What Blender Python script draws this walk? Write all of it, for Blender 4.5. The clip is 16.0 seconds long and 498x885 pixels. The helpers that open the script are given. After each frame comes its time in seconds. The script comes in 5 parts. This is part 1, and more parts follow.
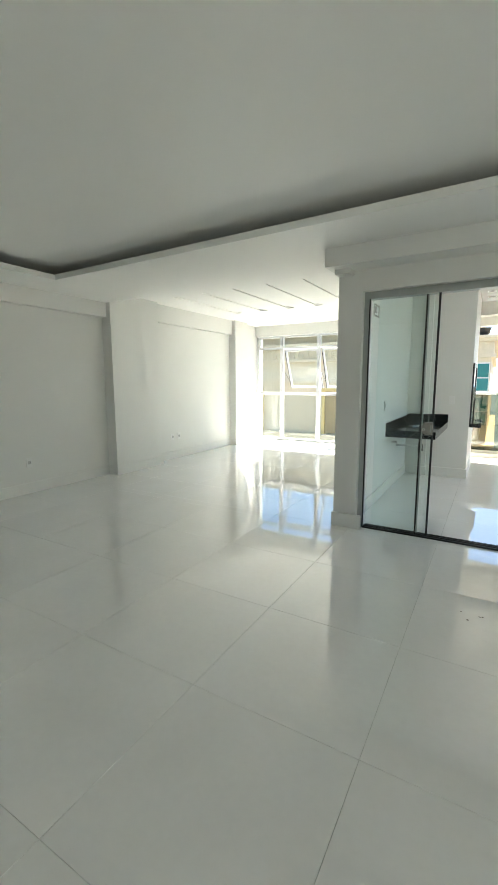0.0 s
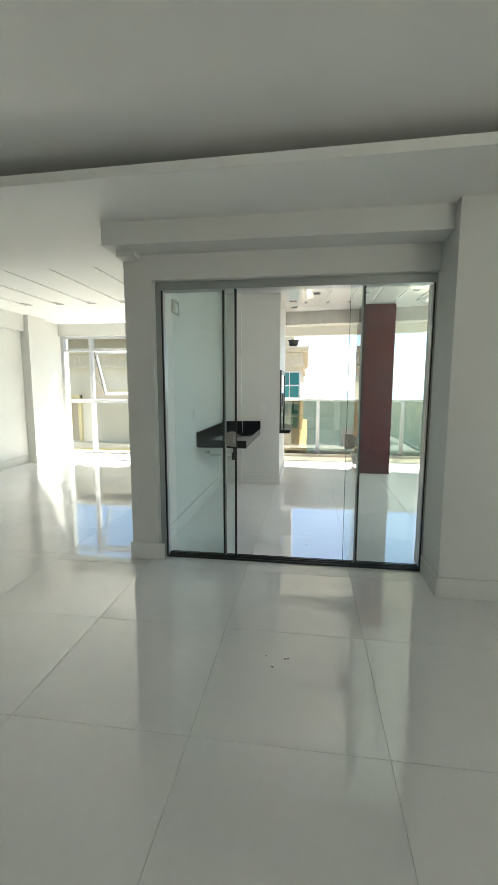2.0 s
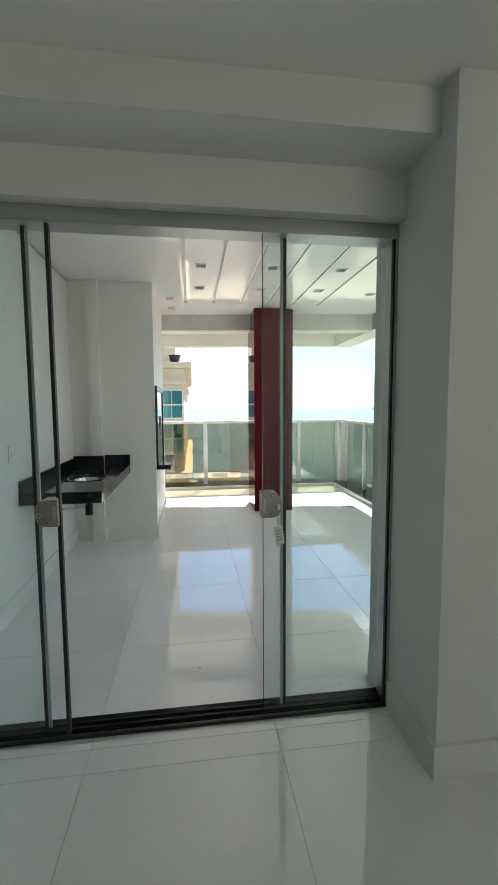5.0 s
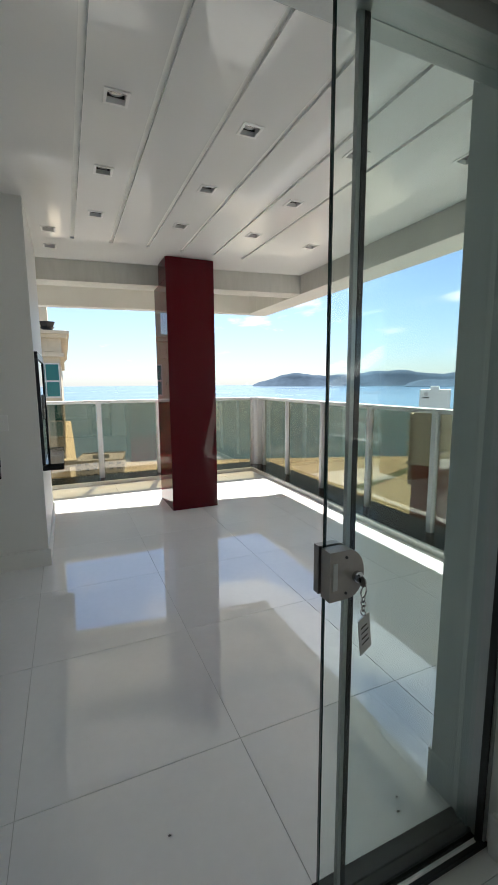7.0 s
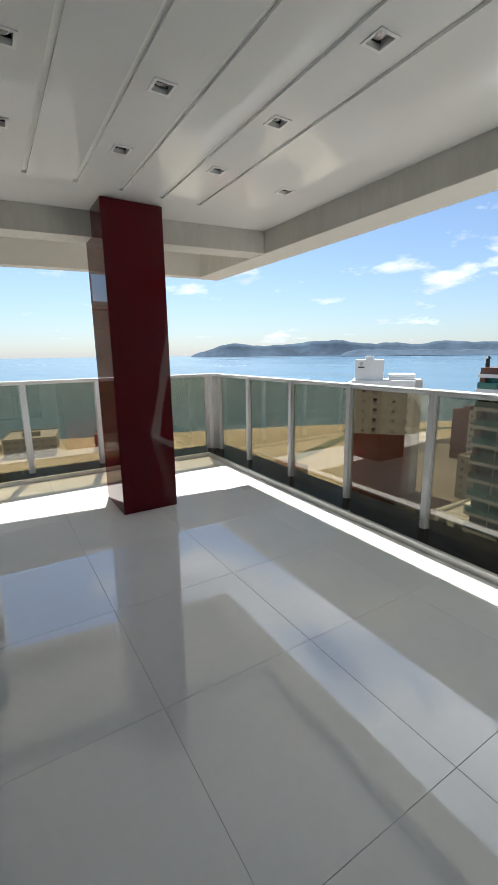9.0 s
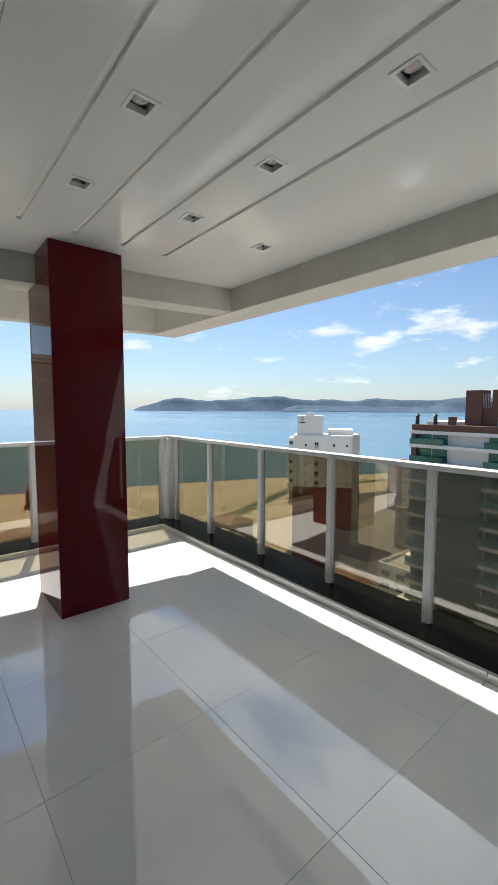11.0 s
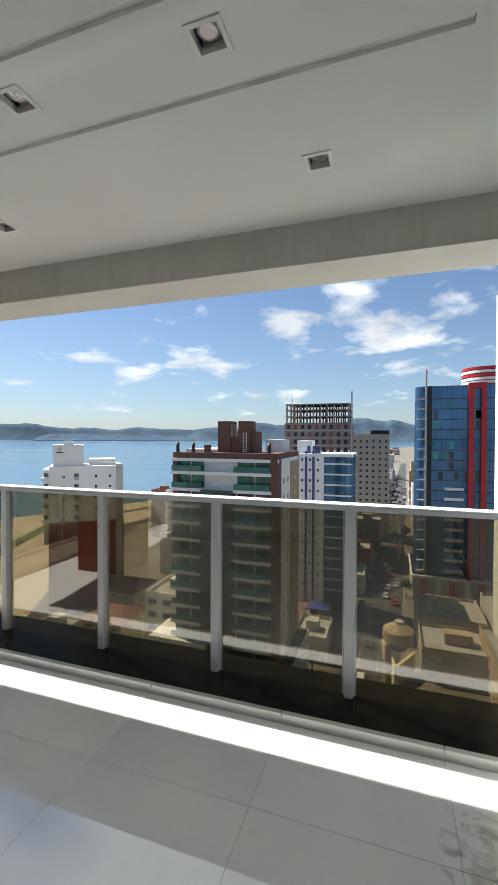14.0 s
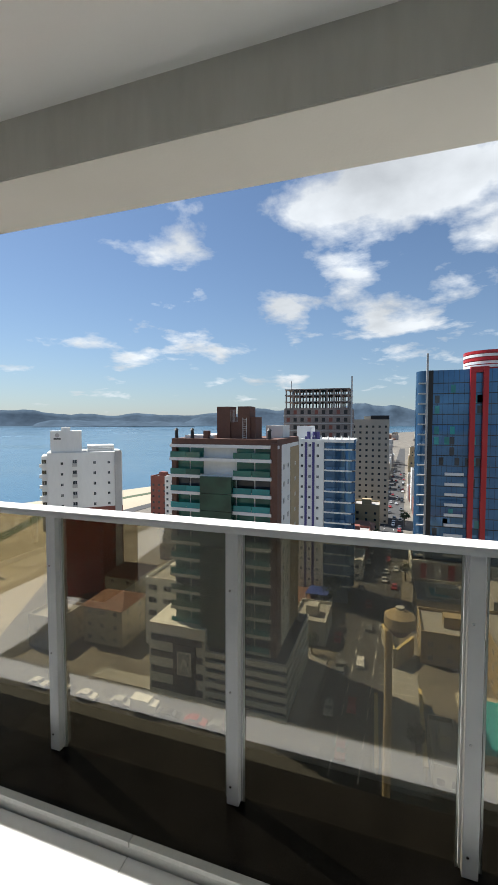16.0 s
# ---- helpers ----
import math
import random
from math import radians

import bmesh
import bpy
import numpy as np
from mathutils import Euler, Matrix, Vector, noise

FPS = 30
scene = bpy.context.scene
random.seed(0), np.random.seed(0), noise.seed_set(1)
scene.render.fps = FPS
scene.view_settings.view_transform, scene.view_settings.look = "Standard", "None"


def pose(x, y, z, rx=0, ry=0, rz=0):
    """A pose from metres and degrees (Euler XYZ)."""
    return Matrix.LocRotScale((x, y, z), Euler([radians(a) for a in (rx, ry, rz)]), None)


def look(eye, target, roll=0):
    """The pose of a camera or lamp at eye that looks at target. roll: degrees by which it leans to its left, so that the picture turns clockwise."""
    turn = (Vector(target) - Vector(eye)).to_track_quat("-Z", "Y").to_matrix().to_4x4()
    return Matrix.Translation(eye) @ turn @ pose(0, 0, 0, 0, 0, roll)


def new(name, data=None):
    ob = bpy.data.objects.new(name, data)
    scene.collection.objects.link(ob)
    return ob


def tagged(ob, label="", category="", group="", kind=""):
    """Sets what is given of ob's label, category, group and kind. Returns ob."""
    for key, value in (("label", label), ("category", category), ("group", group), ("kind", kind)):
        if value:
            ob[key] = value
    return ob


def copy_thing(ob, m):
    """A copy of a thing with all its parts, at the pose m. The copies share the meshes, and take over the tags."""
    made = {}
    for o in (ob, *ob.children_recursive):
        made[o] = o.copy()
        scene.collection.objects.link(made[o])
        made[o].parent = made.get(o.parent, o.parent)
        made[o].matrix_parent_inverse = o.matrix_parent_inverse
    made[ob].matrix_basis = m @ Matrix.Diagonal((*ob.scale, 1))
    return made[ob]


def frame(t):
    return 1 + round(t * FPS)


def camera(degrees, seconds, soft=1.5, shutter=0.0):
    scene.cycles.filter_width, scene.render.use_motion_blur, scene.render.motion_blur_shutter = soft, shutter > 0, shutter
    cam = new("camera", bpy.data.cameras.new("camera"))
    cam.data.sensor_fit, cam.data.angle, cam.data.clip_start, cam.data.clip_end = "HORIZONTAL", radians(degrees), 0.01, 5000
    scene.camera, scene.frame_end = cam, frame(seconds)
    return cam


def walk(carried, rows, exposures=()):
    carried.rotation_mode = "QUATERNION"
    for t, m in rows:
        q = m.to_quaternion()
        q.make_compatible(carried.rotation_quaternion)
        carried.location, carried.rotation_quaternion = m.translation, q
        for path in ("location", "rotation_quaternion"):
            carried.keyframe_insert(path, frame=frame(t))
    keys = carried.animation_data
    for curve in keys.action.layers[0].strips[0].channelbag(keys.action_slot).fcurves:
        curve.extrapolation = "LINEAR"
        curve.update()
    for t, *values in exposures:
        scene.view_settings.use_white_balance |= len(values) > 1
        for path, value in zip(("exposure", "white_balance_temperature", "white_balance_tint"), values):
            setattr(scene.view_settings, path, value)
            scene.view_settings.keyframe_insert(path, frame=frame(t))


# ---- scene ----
cam = camera(61.7, 16.0)
PATH = [
    (0, (1.015, -3.88, 1.399), (0.013, -2.174, 1.106), -0.2),
    (0.5, (1.033, -3.702, 1.395), (0.195, -1.91, 1.103), -0.1),
    (1, (1.077, -3.555, 1.383), (0.427, -1.685, 1.098), -0.2),
    (1.5, (1.121, -3.39, 1.395), (0.664, -1.463, 1.114), 0.0),
    (2, (1.119, -3.184, 1.381), (0.844, -1.22, 1.121), 0.1),
    (2.5, (1.126, -2.986, 1.393), (0.99, -1.004, 1.156), 0.2),
    (3, (1.142, -2.778, 1.411), (1.107, -0.788, 1.206), 0.0),
    (3.5, (1.135, -2.556, 1.4), (1.177, -0.564, 1.219), -0.0),
    (4, (1.133, -2.33, 1.402), (1.237, -0.34, 1.236), 0.0),
    (4.5, (1.136, -2.05, 1.407), (1.308, -0.064, 1.24), -0.2),
    (7, (0.921, -0.717, 1.391), (1.712, 1.098, 1.107), -0.4),
    (7.5, (0.949, -0.517, 1.372), (1.851, 1.23, 1.011), -0.4),
    (8, (0.976, -0.328, 1.383), (1.951, 1.362, 0.944), -0.4),
    (10.5, (1.093, 0.44, 1.533), (2.244, 2.055, 1.276), -0.1),
    (11, (1.126, 0.581, 1.536), (2.394, 2.119, 1.367), 0.1),
    (11.5, (1.119, 0.676, 1.535), (2.543, 2.077, 1.437), 0.1),
    (12, (1.077, 0.711, 1.535), (2.67, 1.918, 1.484), 0.1),
    (12.5, (1.059, 0.714, 1.534), (2.79, 1.714, 1.505), 0.1),
    (13, (1.074, 0.737, 1.529), (2.896, 1.562, 1.504), 0.1),
    (13.5, (1.205, 0.803, 1.518), (3.076, 1.509, 1.493), 0.1),
    (14, (1.419, 0.901, 1.537), (3.313, 1.543, 1.508), 0.2),
    (14.5, (1.642, 1.021, 1.536), (3.545, 1.636, 1.502), 0.1),
    (15, (1.868, 1.152, 1.532), (3.774, 1.757, 1.487), 0.1),
    (15.5, (2.155, 1.293, 1.531), (4.059, 1.902, 1.464), -0.0),
    (16, (2.375, 1.388, 1.542), (4.268, 2.024, 1.444), -0.0),
]
walk(cam, [(t, look(eye, target, roll)) for t, eye, target, roll in PATH], [
    (0.0, 3.0, 6600, 5), (1.0, 2.85, 6600, 5), (2.0, 2.75, 6650, 5), (3.0, 2.78, 6650, 6), (4.7, 2.45, 6550, 7), (7.0, 1.78, 6400, 10), (8.2, 1.56, 6300, 10), (10.5, 1.38, 6300, 9), (14.5, 1.2, 6300, 9), (16.0, 1.05, 6300, 9)])

# ---- light ----
SUN_FROM = Vector((0.605, 1.76, 2.459)).normalized()
world = bpy.data.worlds.new("sky_world")
scene.world = world
world.use_nodes = True


CLOUDS = [(84, 27, 9, 4.5, 0.20), (96, 28, 9, 4.5, 0.19), (101, 21, 6, 3.5, 0.18), (84, 20.5, 6, 2.5, 0.18), (77.5, 15.3, 5, 2.0, 0.20), (86, 15.2, 4, 2.2, 0.18),
          (94, 13, 7, 2.5, 0.19), (50.5, 10.6, 3.8, 1.5, 0.24), (57.5, 8.7, 5, 1.2, 0.22), (68, 10.2, 6, 1.8, 0.17), (71, 5.5, 6, 1.3, 0.13), (26.5, 8, 4, 1.0, 0.16),
          (54, 3.5, 3.5, 0.6, 0.14), (36, 1.8, 10, 0.9, 0.10),
          (40, 33, 12, 4, 0.20), (24, 29, 10, 4, 0.18), (38, 44, 20, 8, 0.20), (60, 47, 12, 6, 0.20), (16, 40, 9, 7, 0.19), (90, 48, 20, 8, 0.20), (30, 62, 40, 8, 0.18)]


def build_sky():
    nt = world.node_tree
    nt.nodes.clear()
    out = nt.nodes.new("ShaderNodeOutputWorld")
    bg = nt.nodes.new("ShaderNodeBackground")
    bg.inputs["Strength"].default_value = 0.05
    sky = nt.nodes.new("ShaderNodeTexSky")
    sky.sky_type = "NISHITA"
    sky.sun_disc = False
    sky.sun_elevation = math.asin(SUN_FROM.z)
    sky.sun_rotation = math.atan2(SUN_FROM.x, SUN_FROM.y)
    sky.altitude = 50
    sky.air_density, sky.dust_density, sky.ozone_density = 1.0, 0.25, 3.0
    co = nt.nodes.new("ShaderNodeTexCoord")
    sep = nt.nodes.new("ShaderNodeSeparateXYZ")
    nt.links.new(co.outputs["Generated"], sep.inputs[0])
    # clouds lie on a flat layer overhead: project the direction onto it
    zc = nt.nodes.new("ShaderNodeMath")
    zc.operation = "MAXIMUM"
    zc.inputs[1].default_value = 0.0
    nt.links.new(sep.outputs["Z"], zc.inputs[0])
    za = nt.nodes.new("ShaderNodeMath")
    za.operation = "ADD"
    za.inputs[1].default_value = 0.20
    nt.links.new(zc.outputs[0], za.inputs[0])
    div = nt.nodes.new("ShaderNodeVectorMath")
    div.operation = "DIVIDE"
    comb = nt.nodes.new("ShaderNodeCombineXYZ")
    for k in range(3):
        nt.links.new(za.outputs[0], comb.inputs[k])
    nt.links.new(co.outputs["Generated"], div.inputs[0])
    nt.links.new(comb.outputs[0], div.inputs[1])
    mp = nt.nodes.new("ShaderNodeMapping")
    mp.inputs["Location"].default_value = (3.1, 1.7, 0)
    mp.inputs["Scale"].default_value = (1.0, 1.0, 0.0)
    nt.links.new(div.outputs[0], mp.inputs[0])
    n1 = nt.nodes.new("ShaderNodeTexNoise")
    n1.inputs["Scale"].default_value = 2.6
    n1.inputs["Detail"].default_value = 9
    n1.inputs["Roughness"].default_value = 0.58
    n1.inputs["Distortion"].default_value = 0.15
    nt.links.new(mp.outputs[0], n1.inputs["Vector"])
    ramp = nt.nodes.new("ShaderNodeValToRGB")
    ramp.color_ramp.elements[0].position = 0.62
    ramp.color_ramp.elements[1].position = 0.77
    # thicker cloud over the land than over the bay
    bx = nt.nodes.new("ShaderNodeMath")
    bx.operation = "MULTIPLY_ADD"
    bx.inputs[1].default_value = -0.9
    nt.links.new(sep.outputs["Y"], bx.inputs[0])
    nt.links.new(sep.outputs["X"], bx.inputs[2])
    by = nt.nodes.new("ShaderNodeMath")
    by.operation = "MULTIPLY_ADD"
    by.inputs[1].default_value = 0.02
    nt.links.new(bx.outputs[0], by.inputs[0])
    nt.links.new(n1.outputs["Fac"], by.inputs[2])
    # and thicker high overhead
    bz = nt.nodes.new("ShaderNodeMath")
    bz.operation = "MULTIPLY_ADD"
    bz.inputs[1].default_value = 0.10
    nt.links.new(zc.outputs[0], bz.inputs[0])
    nt.links.new(by.outputs[0], bz.inputs[2])

    def calc(op, a, b=None):
        n = nt.nodes.new("ShaderNodeMath")
        n.operation = op
        for k, v in enumerate((a, b)):
            if isinstance(v, (int, float)):
                n.inputs[k].default_value = v
            elif v is not None:
                nt.links.new(v, n.inputs[k])
        return n.outputs[0]

    # banks of cloud: bearing and height in degrees, their spread, and how dense they are
    bearing = calc("ARCTAN2", sep.outputs["X"], sep.outputs["Y"])
    height = calc("ARCSINE", sep.outputs["Z"])
    total = bz.outputs[0]
    for az, el, sa, se, gain in CLOUDS:
        u = calc("DIVIDE", calc("SUBTRACT", bearing, radians(az)), radians(sa))
        v = calc("DIVIDE", calc("SUBTRACT", height, radians(el)), radians(se))
        r2 = calc("ADD", calc("MULTIPLY", u, u), calc("MULTIPLY", v, v))
        total = calc("ADD", total, calc("MULTIPLY", calc("EXPONENT", calc("MULTIPLY", r2, -1.0)), gain))
    nt.links.new(total, ramp.inputs[0])
    # shaded undersides of the thick clouds
    n2 = nt.nodes.new("ShaderNodeTexNoise")
    n2.inputs["Scale"].default_value = 2.4
    n2.inputs["Detail"].default_value = 6
    nt.links.new(mp.outputs[0], n2.inputs["Vector"])
    shade = nt.nodes.new("ShaderNodeMapRange")
    shade.inputs[1].default_value = 0.3
    shade.inputs[2].default_value = 0.7
    shade.inputs[3].default_value = 6.2
    shade.inputs[4].default_value = 11.2
    nt.links.new(n2.outputs["Fac"], shade.inputs[0])
    white = nt.nodes.new("ShaderNodeVectorMath")
    white.operation = "SCALE"
    white.inputs[0].default_value = (0.97, 0.99, 1.0)
    nt.links.new(shade.outputs[0], white.inputs["Scale"])
    dim = nt.nodes.new("ShaderNodeMath")
    dim.operation = "MULTIPLY"
    dim.inputs[1].default_value = 0.9
    nt.links.new(ramp.outputs[0], dim.inputs[0])
    # pale haze towards the horizon
    hz = nt.nodes.new("ShaderNodeMath")
    hz.operation = "MULTIPLY"
    hz.inputs[1].default_value = -7.0
    nt.links.new(zc.outputs[0], hz.inputs[0])
    ex = nt.nodes.new("ShaderNodeMath")
    ex.operation = "EXPONENT"
    nt.links.new(hz.outputs[0], ex.inputs[0])
    hf = nt.nodes.new("ShaderNodeMath")
    hf.operation = "MULTIPLY"
    hf.inputs[1].default_value = 0.55
    nt.links.new(ex.outputs[0], hf.inputs[0])
    haze = nt.nodes.new("ShaderNodeMix")
    haze.data_type = "RGBA"
    nt.links.new(hf.outputs[0], haze.inputs[0])
    nt.links.new(sky.outputs[0], haze.inputs[6])
    haze.inputs[7].default_value = (2.7, 3.6, 4.9, 1)
    mix = nt.nodes.new("ShaderNodeMix")
    mix.data_type = "RGBA"
    nt.links.new(dim.outputs[0], mix.inputs[0])
    nt.links.new(haze.outputs[2], mix.inputs[6])
    nt.links.new(white.outputs[0], mix.inputs[7])
    nt.links.new(mix.outputs[2], bg.inputs["Color"])
    nt.links.new(bg.outputs[0], out.inputs[0])


build_sky()
sun = new("sun", bpy.data.lights.new("sun", "SUN"))
sun.data.energy = 4.3
sun.data.angle = radians(0.53)
sun.data.color = (1.0, 0.95, 0.88)
sun.matrix_world = look(SUN_FROM * 60, (0, 0, 0))
# added fill lamp in the side wall, unseen behind the walker, tilted at the ceiling
added_fill = new("added_fill_light", bpy.data.lights.new("added_fill_light", "AREA"))
added_fill.data.shape = "RECTANGLE"
added_fill.data.size, added_fill.data.size_y = 1.6, 1.8
added_fill.data.energy = 5.5
added_fill.data.color = (1.0, 0.99, 0.91)
added_fill.matrix_world = look((4.98, -4.8, 1.45), (3.5, -5.5, 3.7))


# ---- materials ----
def material(name, color, rough=0.5, metal=0.0, vary=0.0, scale=3.0, bump=0.0, bump_scale=60.0, fine=0.0, fine_scale=40.0, spec=0.5, ior=1.5,
             piece=0.0, stretch=(1, 1, 1), rough_vary=0.0, coat=0.0):
    m = bpy.data.materials.new(name)
    m.use_nodes = True
    nt = m.node_tree
    b = nt.nodes["Principled BSDF"]
    b.inputs["Base Color"].default_value = (*color, 1)
    b.inputs["Roughness"].default_value = rough
    b.inputs["Metallic"].default_value = metal
    b.inputs["Specular IOR Level"].default_value = spec
    b.inputs["IOR"].default_value = ior
    b.inputs["Coat Weight"].default_value = coat
    b.inputs["Coat Roughness"].default_value = 0.03
    co = nt.nodes.new("ShaderNodeTexCoord")
    mp = nt.nodes.new("ShaderNodeMapping")
    mp.inputs["Scale"].default_value = stretch
    geo = nt.nodes.new("ShaderNodeNewGeometry")
    nt.links.new(geo.outputs["Position"], mp.inputs[0])
    value = None

    def add_value(socket, amount):
        nonlocal value
        r = nt.nodes.new("ShaderNodeMapRange")
        r.inputs[1].default_value, r.inputs[2].default_value = 0.25, 0.75
        r.inputs[3].default_value, r.inputs[4].default_value = 1 - amount, 1 + amount
        nt.links.new(socket, r.inputs[0])
        if value is None:
            value = r.outputs[0]
        else:
            mul = nt.nodes.new("ShaderNodeMath")
            mul.operation = "MULTIPLY"
            nt.links.new(value, mul.inputs[0])
            nt.links.new(r.outputs[0], mul.inputs[1])
            value = mul.outputs[0]

    if vary:
        n = nt.nodes.new("ShaderNodeTexNoise")
        n.inputs["Scale"].default_value = scale
        n.inputs["Detail"].default_value = 5
        nt.links.new(mp.outputs[0], n.inputs["Vector"])
        add_value(n.outputs["Fac"], vary)
        if rough_vary:
            rr = nt.nodes.new("ShaderNodeMapRange")
            rr.inputs[1].default_value, rr.inputs[2].default_value = 0.3, 0.7
            rr.inputs[3].default_value, rr.inputs[4].default_value = max(rough - rough_vary, 0.01), rough + rough_vary
            nt.links.new(n.outputs["Fac"], rr.inputs[0])
            nt.links.new(rr.outputs[0], b.inputs["Roughness"])
    if fine:
        n = nt.nodes.new("ShaderNodeTexNoise")
        n.inputs["Scale"].default_value = fine_scale
        n.inputs["Detail"].default_value = 3
        nt.links.new(mp.outputs[0], n.inputs["Vector"])
        add_value(n.outputs["Fac"], fine)
    if piece:
        info = nt.nodes.new("ShaderNodeObjectInfo")
        r = nt.nodes.new("ShaderNodeMapRange")
        r.inputs[3].default_value, r.inputs[4].default_value = 0.25, 0.75
        nt.links.new(info.outputs["Random"], r.inputs[0])
        add_value(r.outputs[0], piece)
    if value is not None:
        sc = nt.nodes.new("ShaderNodeVectorMath")
        sc.operation = "SCALE"
        sc.inputs[0].default_value = color
        nt.links.new(value, sc.inputs["Scale"])
        nt.links.new(sc.outputs[0], b.inputs["Base Color"])
    if bump:
        n = nt.nodes.new("ShaderNodeTexNoise")
        n.inputs["Scale"].default_value = bump_scale
        n.inputs["Detail"].default_value = 4
        nt.links.new(mp.outputs[0], n.inputs["Vector"])
        bp = nt.nodes.new("ShaderNodeBump")
        bp.inputs["Strength"].default_value = bump
        bp.inputs["Distance"].default_value = 0.002
        nt.links.new(n.outputs["Fac"], bp.inputs["Height"])
        nt.links.new(bp.outputs[0], b.inputs["Normal"])
    return m


def smudge(m, centre, radius):
    # dried grey dirt wiped over one spot of the floor
    nt = m.node_tree
    b = nt.nodes["Principled BSDF"]
    src = b.inputs["Base Color"].links[0].from_socket
    geo = nt.nodes.new("ShaderNodeNewGeometry")
    off = nt.nodes.new("ShaderNodeVectorMath")
    off.operation = "DISTANCE"
    off.inputs[1].default_value = (centre[0], centre[1], 0.0)
    nt.links.new(geo.outputs["Position"], off.inputs[0])
    fall = nt.nodes.new("ShaderNodeMapRange")
    fall.inputs[1].default_value, fall.inputs[2].default_value = 0.0, radius
    fall.inputs[3].default_value, fall.inputs[4].default_value = 0.30, 0.0
    nt.links.new(off.outputs["Value"], fall.inputs[0])
    n = nt.nodes.new("ShaderNodeTexNoise")
    n.inputs["Scale"].default_value = 7.0
    n.inputs["Detail"].default_value = 4
    n.inputs["Distortion"].default_value = 2.2
    nt.links.new(geo.outputs["Position"], n.inputs["Vector"])
    add = nt.nodes.new("ShaderNodeMath")
    add.operation = "MULTIPLY_ADD"
    add.inputs[1].default_value = 0.55
    nt.links.new(n.outputs["Fac"], add.inputs[0])
    nt.links.new(fall.outputs[0], add.inputs[2])
    edge = nt.nodes.new("ShaderNodeMapRange")
    edge.inputs[1].default_value, edge.inputs[2].default_value = 0.44, 0.60
    edge.inputs[3].default_value, edge.inputs[4].default_value = 0.0, 0.8
    nt.links.new(add.outputs[0], edge.inputs[0])
    mix = nt.nodes.new("ShaderNodeMix")
    mix.data_type = "RGBA"
    nt.links.new(edge.outputs[0], mix.inputs[0])
    nt.links.new(src, mix.inputs[6])
    mix.inputs[7].default_value = (0.24, 0.23, 0.20, 1)
    nt.links.new(mix.outputs[2], b.inputs["Base Color"])
    rough = nt.nodes.new("ShaderNodeMapRange")
    rough.inputs[3].default_value, rough.inputs[4].default_value = 0.004, 0.35
    nt.links.new(edge.outputs[0], rough.inputs[0])
    nt.links.new(rough.outputs[0], b.inputs["Roughness"])


def glass(name, tint, ior=1.5, haze=0.0, rough=0.0):
    """A pane that is seen through: tinted straight through, mirrored by Fresnel."""
    m = bpy.data.materials.new(name)
    m.use_nodes = True
    nt = m.node_tree
    nt.nodes.clear()
    out = nt.nodes.new("ShaderNodeOutputMaterial")
    tr = nt.nodes.new("ShaderNodeBsdfTransparent")
    tr.inputs[0].default_value = (*tint, 1)
    gl = nt.nodes.new("ShaderNodeBsdfGlossy")
    gl.inputs["Roughness"].default_value = rough
    # Schlick's reflectance, the same from both sides of the pane
    lw = nt.nodes.new("ShaderNodeLayerWeight")
    lw.inputs[0].default_value = 0.5
    pw = nt.nodes.new("ShaderNodeMath")
    pw.operation = "POWER"
    pw.inputs[1].default_value = 5.0
    nt.links.new(lw.outputs["Facing"], pw.inputs[0])
    fr = nt.nodes.new("ShaderNodeMapRange")
    fr.inputs[3].default_value = ((ior - 1) / (ior + 1)) ** 2
    nt.links.new(pw.outputs[0], fr.inputs[0])
    mix = nt.nodes.new("ShaderNodeMixShader")
    nt.links.new(fr.outputs[0], mix.inputs[0])
    nt.links.new(tr.outputs[0], mix.inputs[1])
    nt.links.new(gl.outputs[0], mix.inputs[2])
    last = mix.outputs[0]
    # a pale diffuse share stands in for the veil of reflections
    if haze:
        df = nt.nodes.new("ShaderNodeBsdfDiffuse")
        df.inputs[0].default_value = (0.7, 0.66, 0.55, 1)
        mix2 = nt.nodes.new("ShaderNodeMixShader")
        mix2.inputs[0].default_value = haze
        nt.links.new(last, mix2.inputs[1])
        nt.links.new(df.outputs[0], mix2.inputs[2])
        last = mix2.outputs[0]
    nt.links.new(last, out.inputs[0])
    return m


WALL = material("white_wall_paint", (0.79, 0.79, 0.755), 0.55, vary=0.02, scale=1.2, bump=0.12, bump_scale=220)
CEIL = material("white_ceiling_paint", (0.92, 0.92, 0.885), 0.6, vary=0.015, scale=0.8, bump=0.05, bump_scale=150)
LACQUER = material("glossy_white_ceiling", (0.81, 0.81, 0.79), 0.08, vary=0.02, scale=1.5, rough_vary=0.03, ior=1.32)
TILE = material("polished_white_porcelain", (0.90, 0.90, 0.88), 0.004, vary=0.035, scale=2.2, fine=0.015, fine_scale=25, piece=0.02, ior=2.45)
smudge(TILE, (3.13, 0.53), 0.38)
GROUT_ROOM = material("pale_grout", (0.66, 0.66, 0.62), 0.7, vary=0.25, scale=1.1, fine=0.1, fine_scale=12)
GROUT = material("grey_grout", (0.55, 0.55, 0.52), 0.8, vary=0.15, scale=12)
CONCRETE = material("painted_grey_concrete", (0.61, 0.60, 0.55), 0.8, vary=0.06, scale=3.5, fine=0.05, fine_scale=22, bump=0.3, bump_scale=40, stretch=(1, 1, 0.2))
SOFFIT = material("cream_textured_plaster", (0.68, 0.665, 0.61), 0.8, vary=0.05, scale=2.0, bump=0.3, bump_scale=90)
TEXTURED = material("combed_exterior_paint", (0.70, 0.72, 0.69), 0.7, vary=0.05, scale=3.0, bump=0.8, bump_scale=38, stretch=(1.6, 1.6, 0.22))
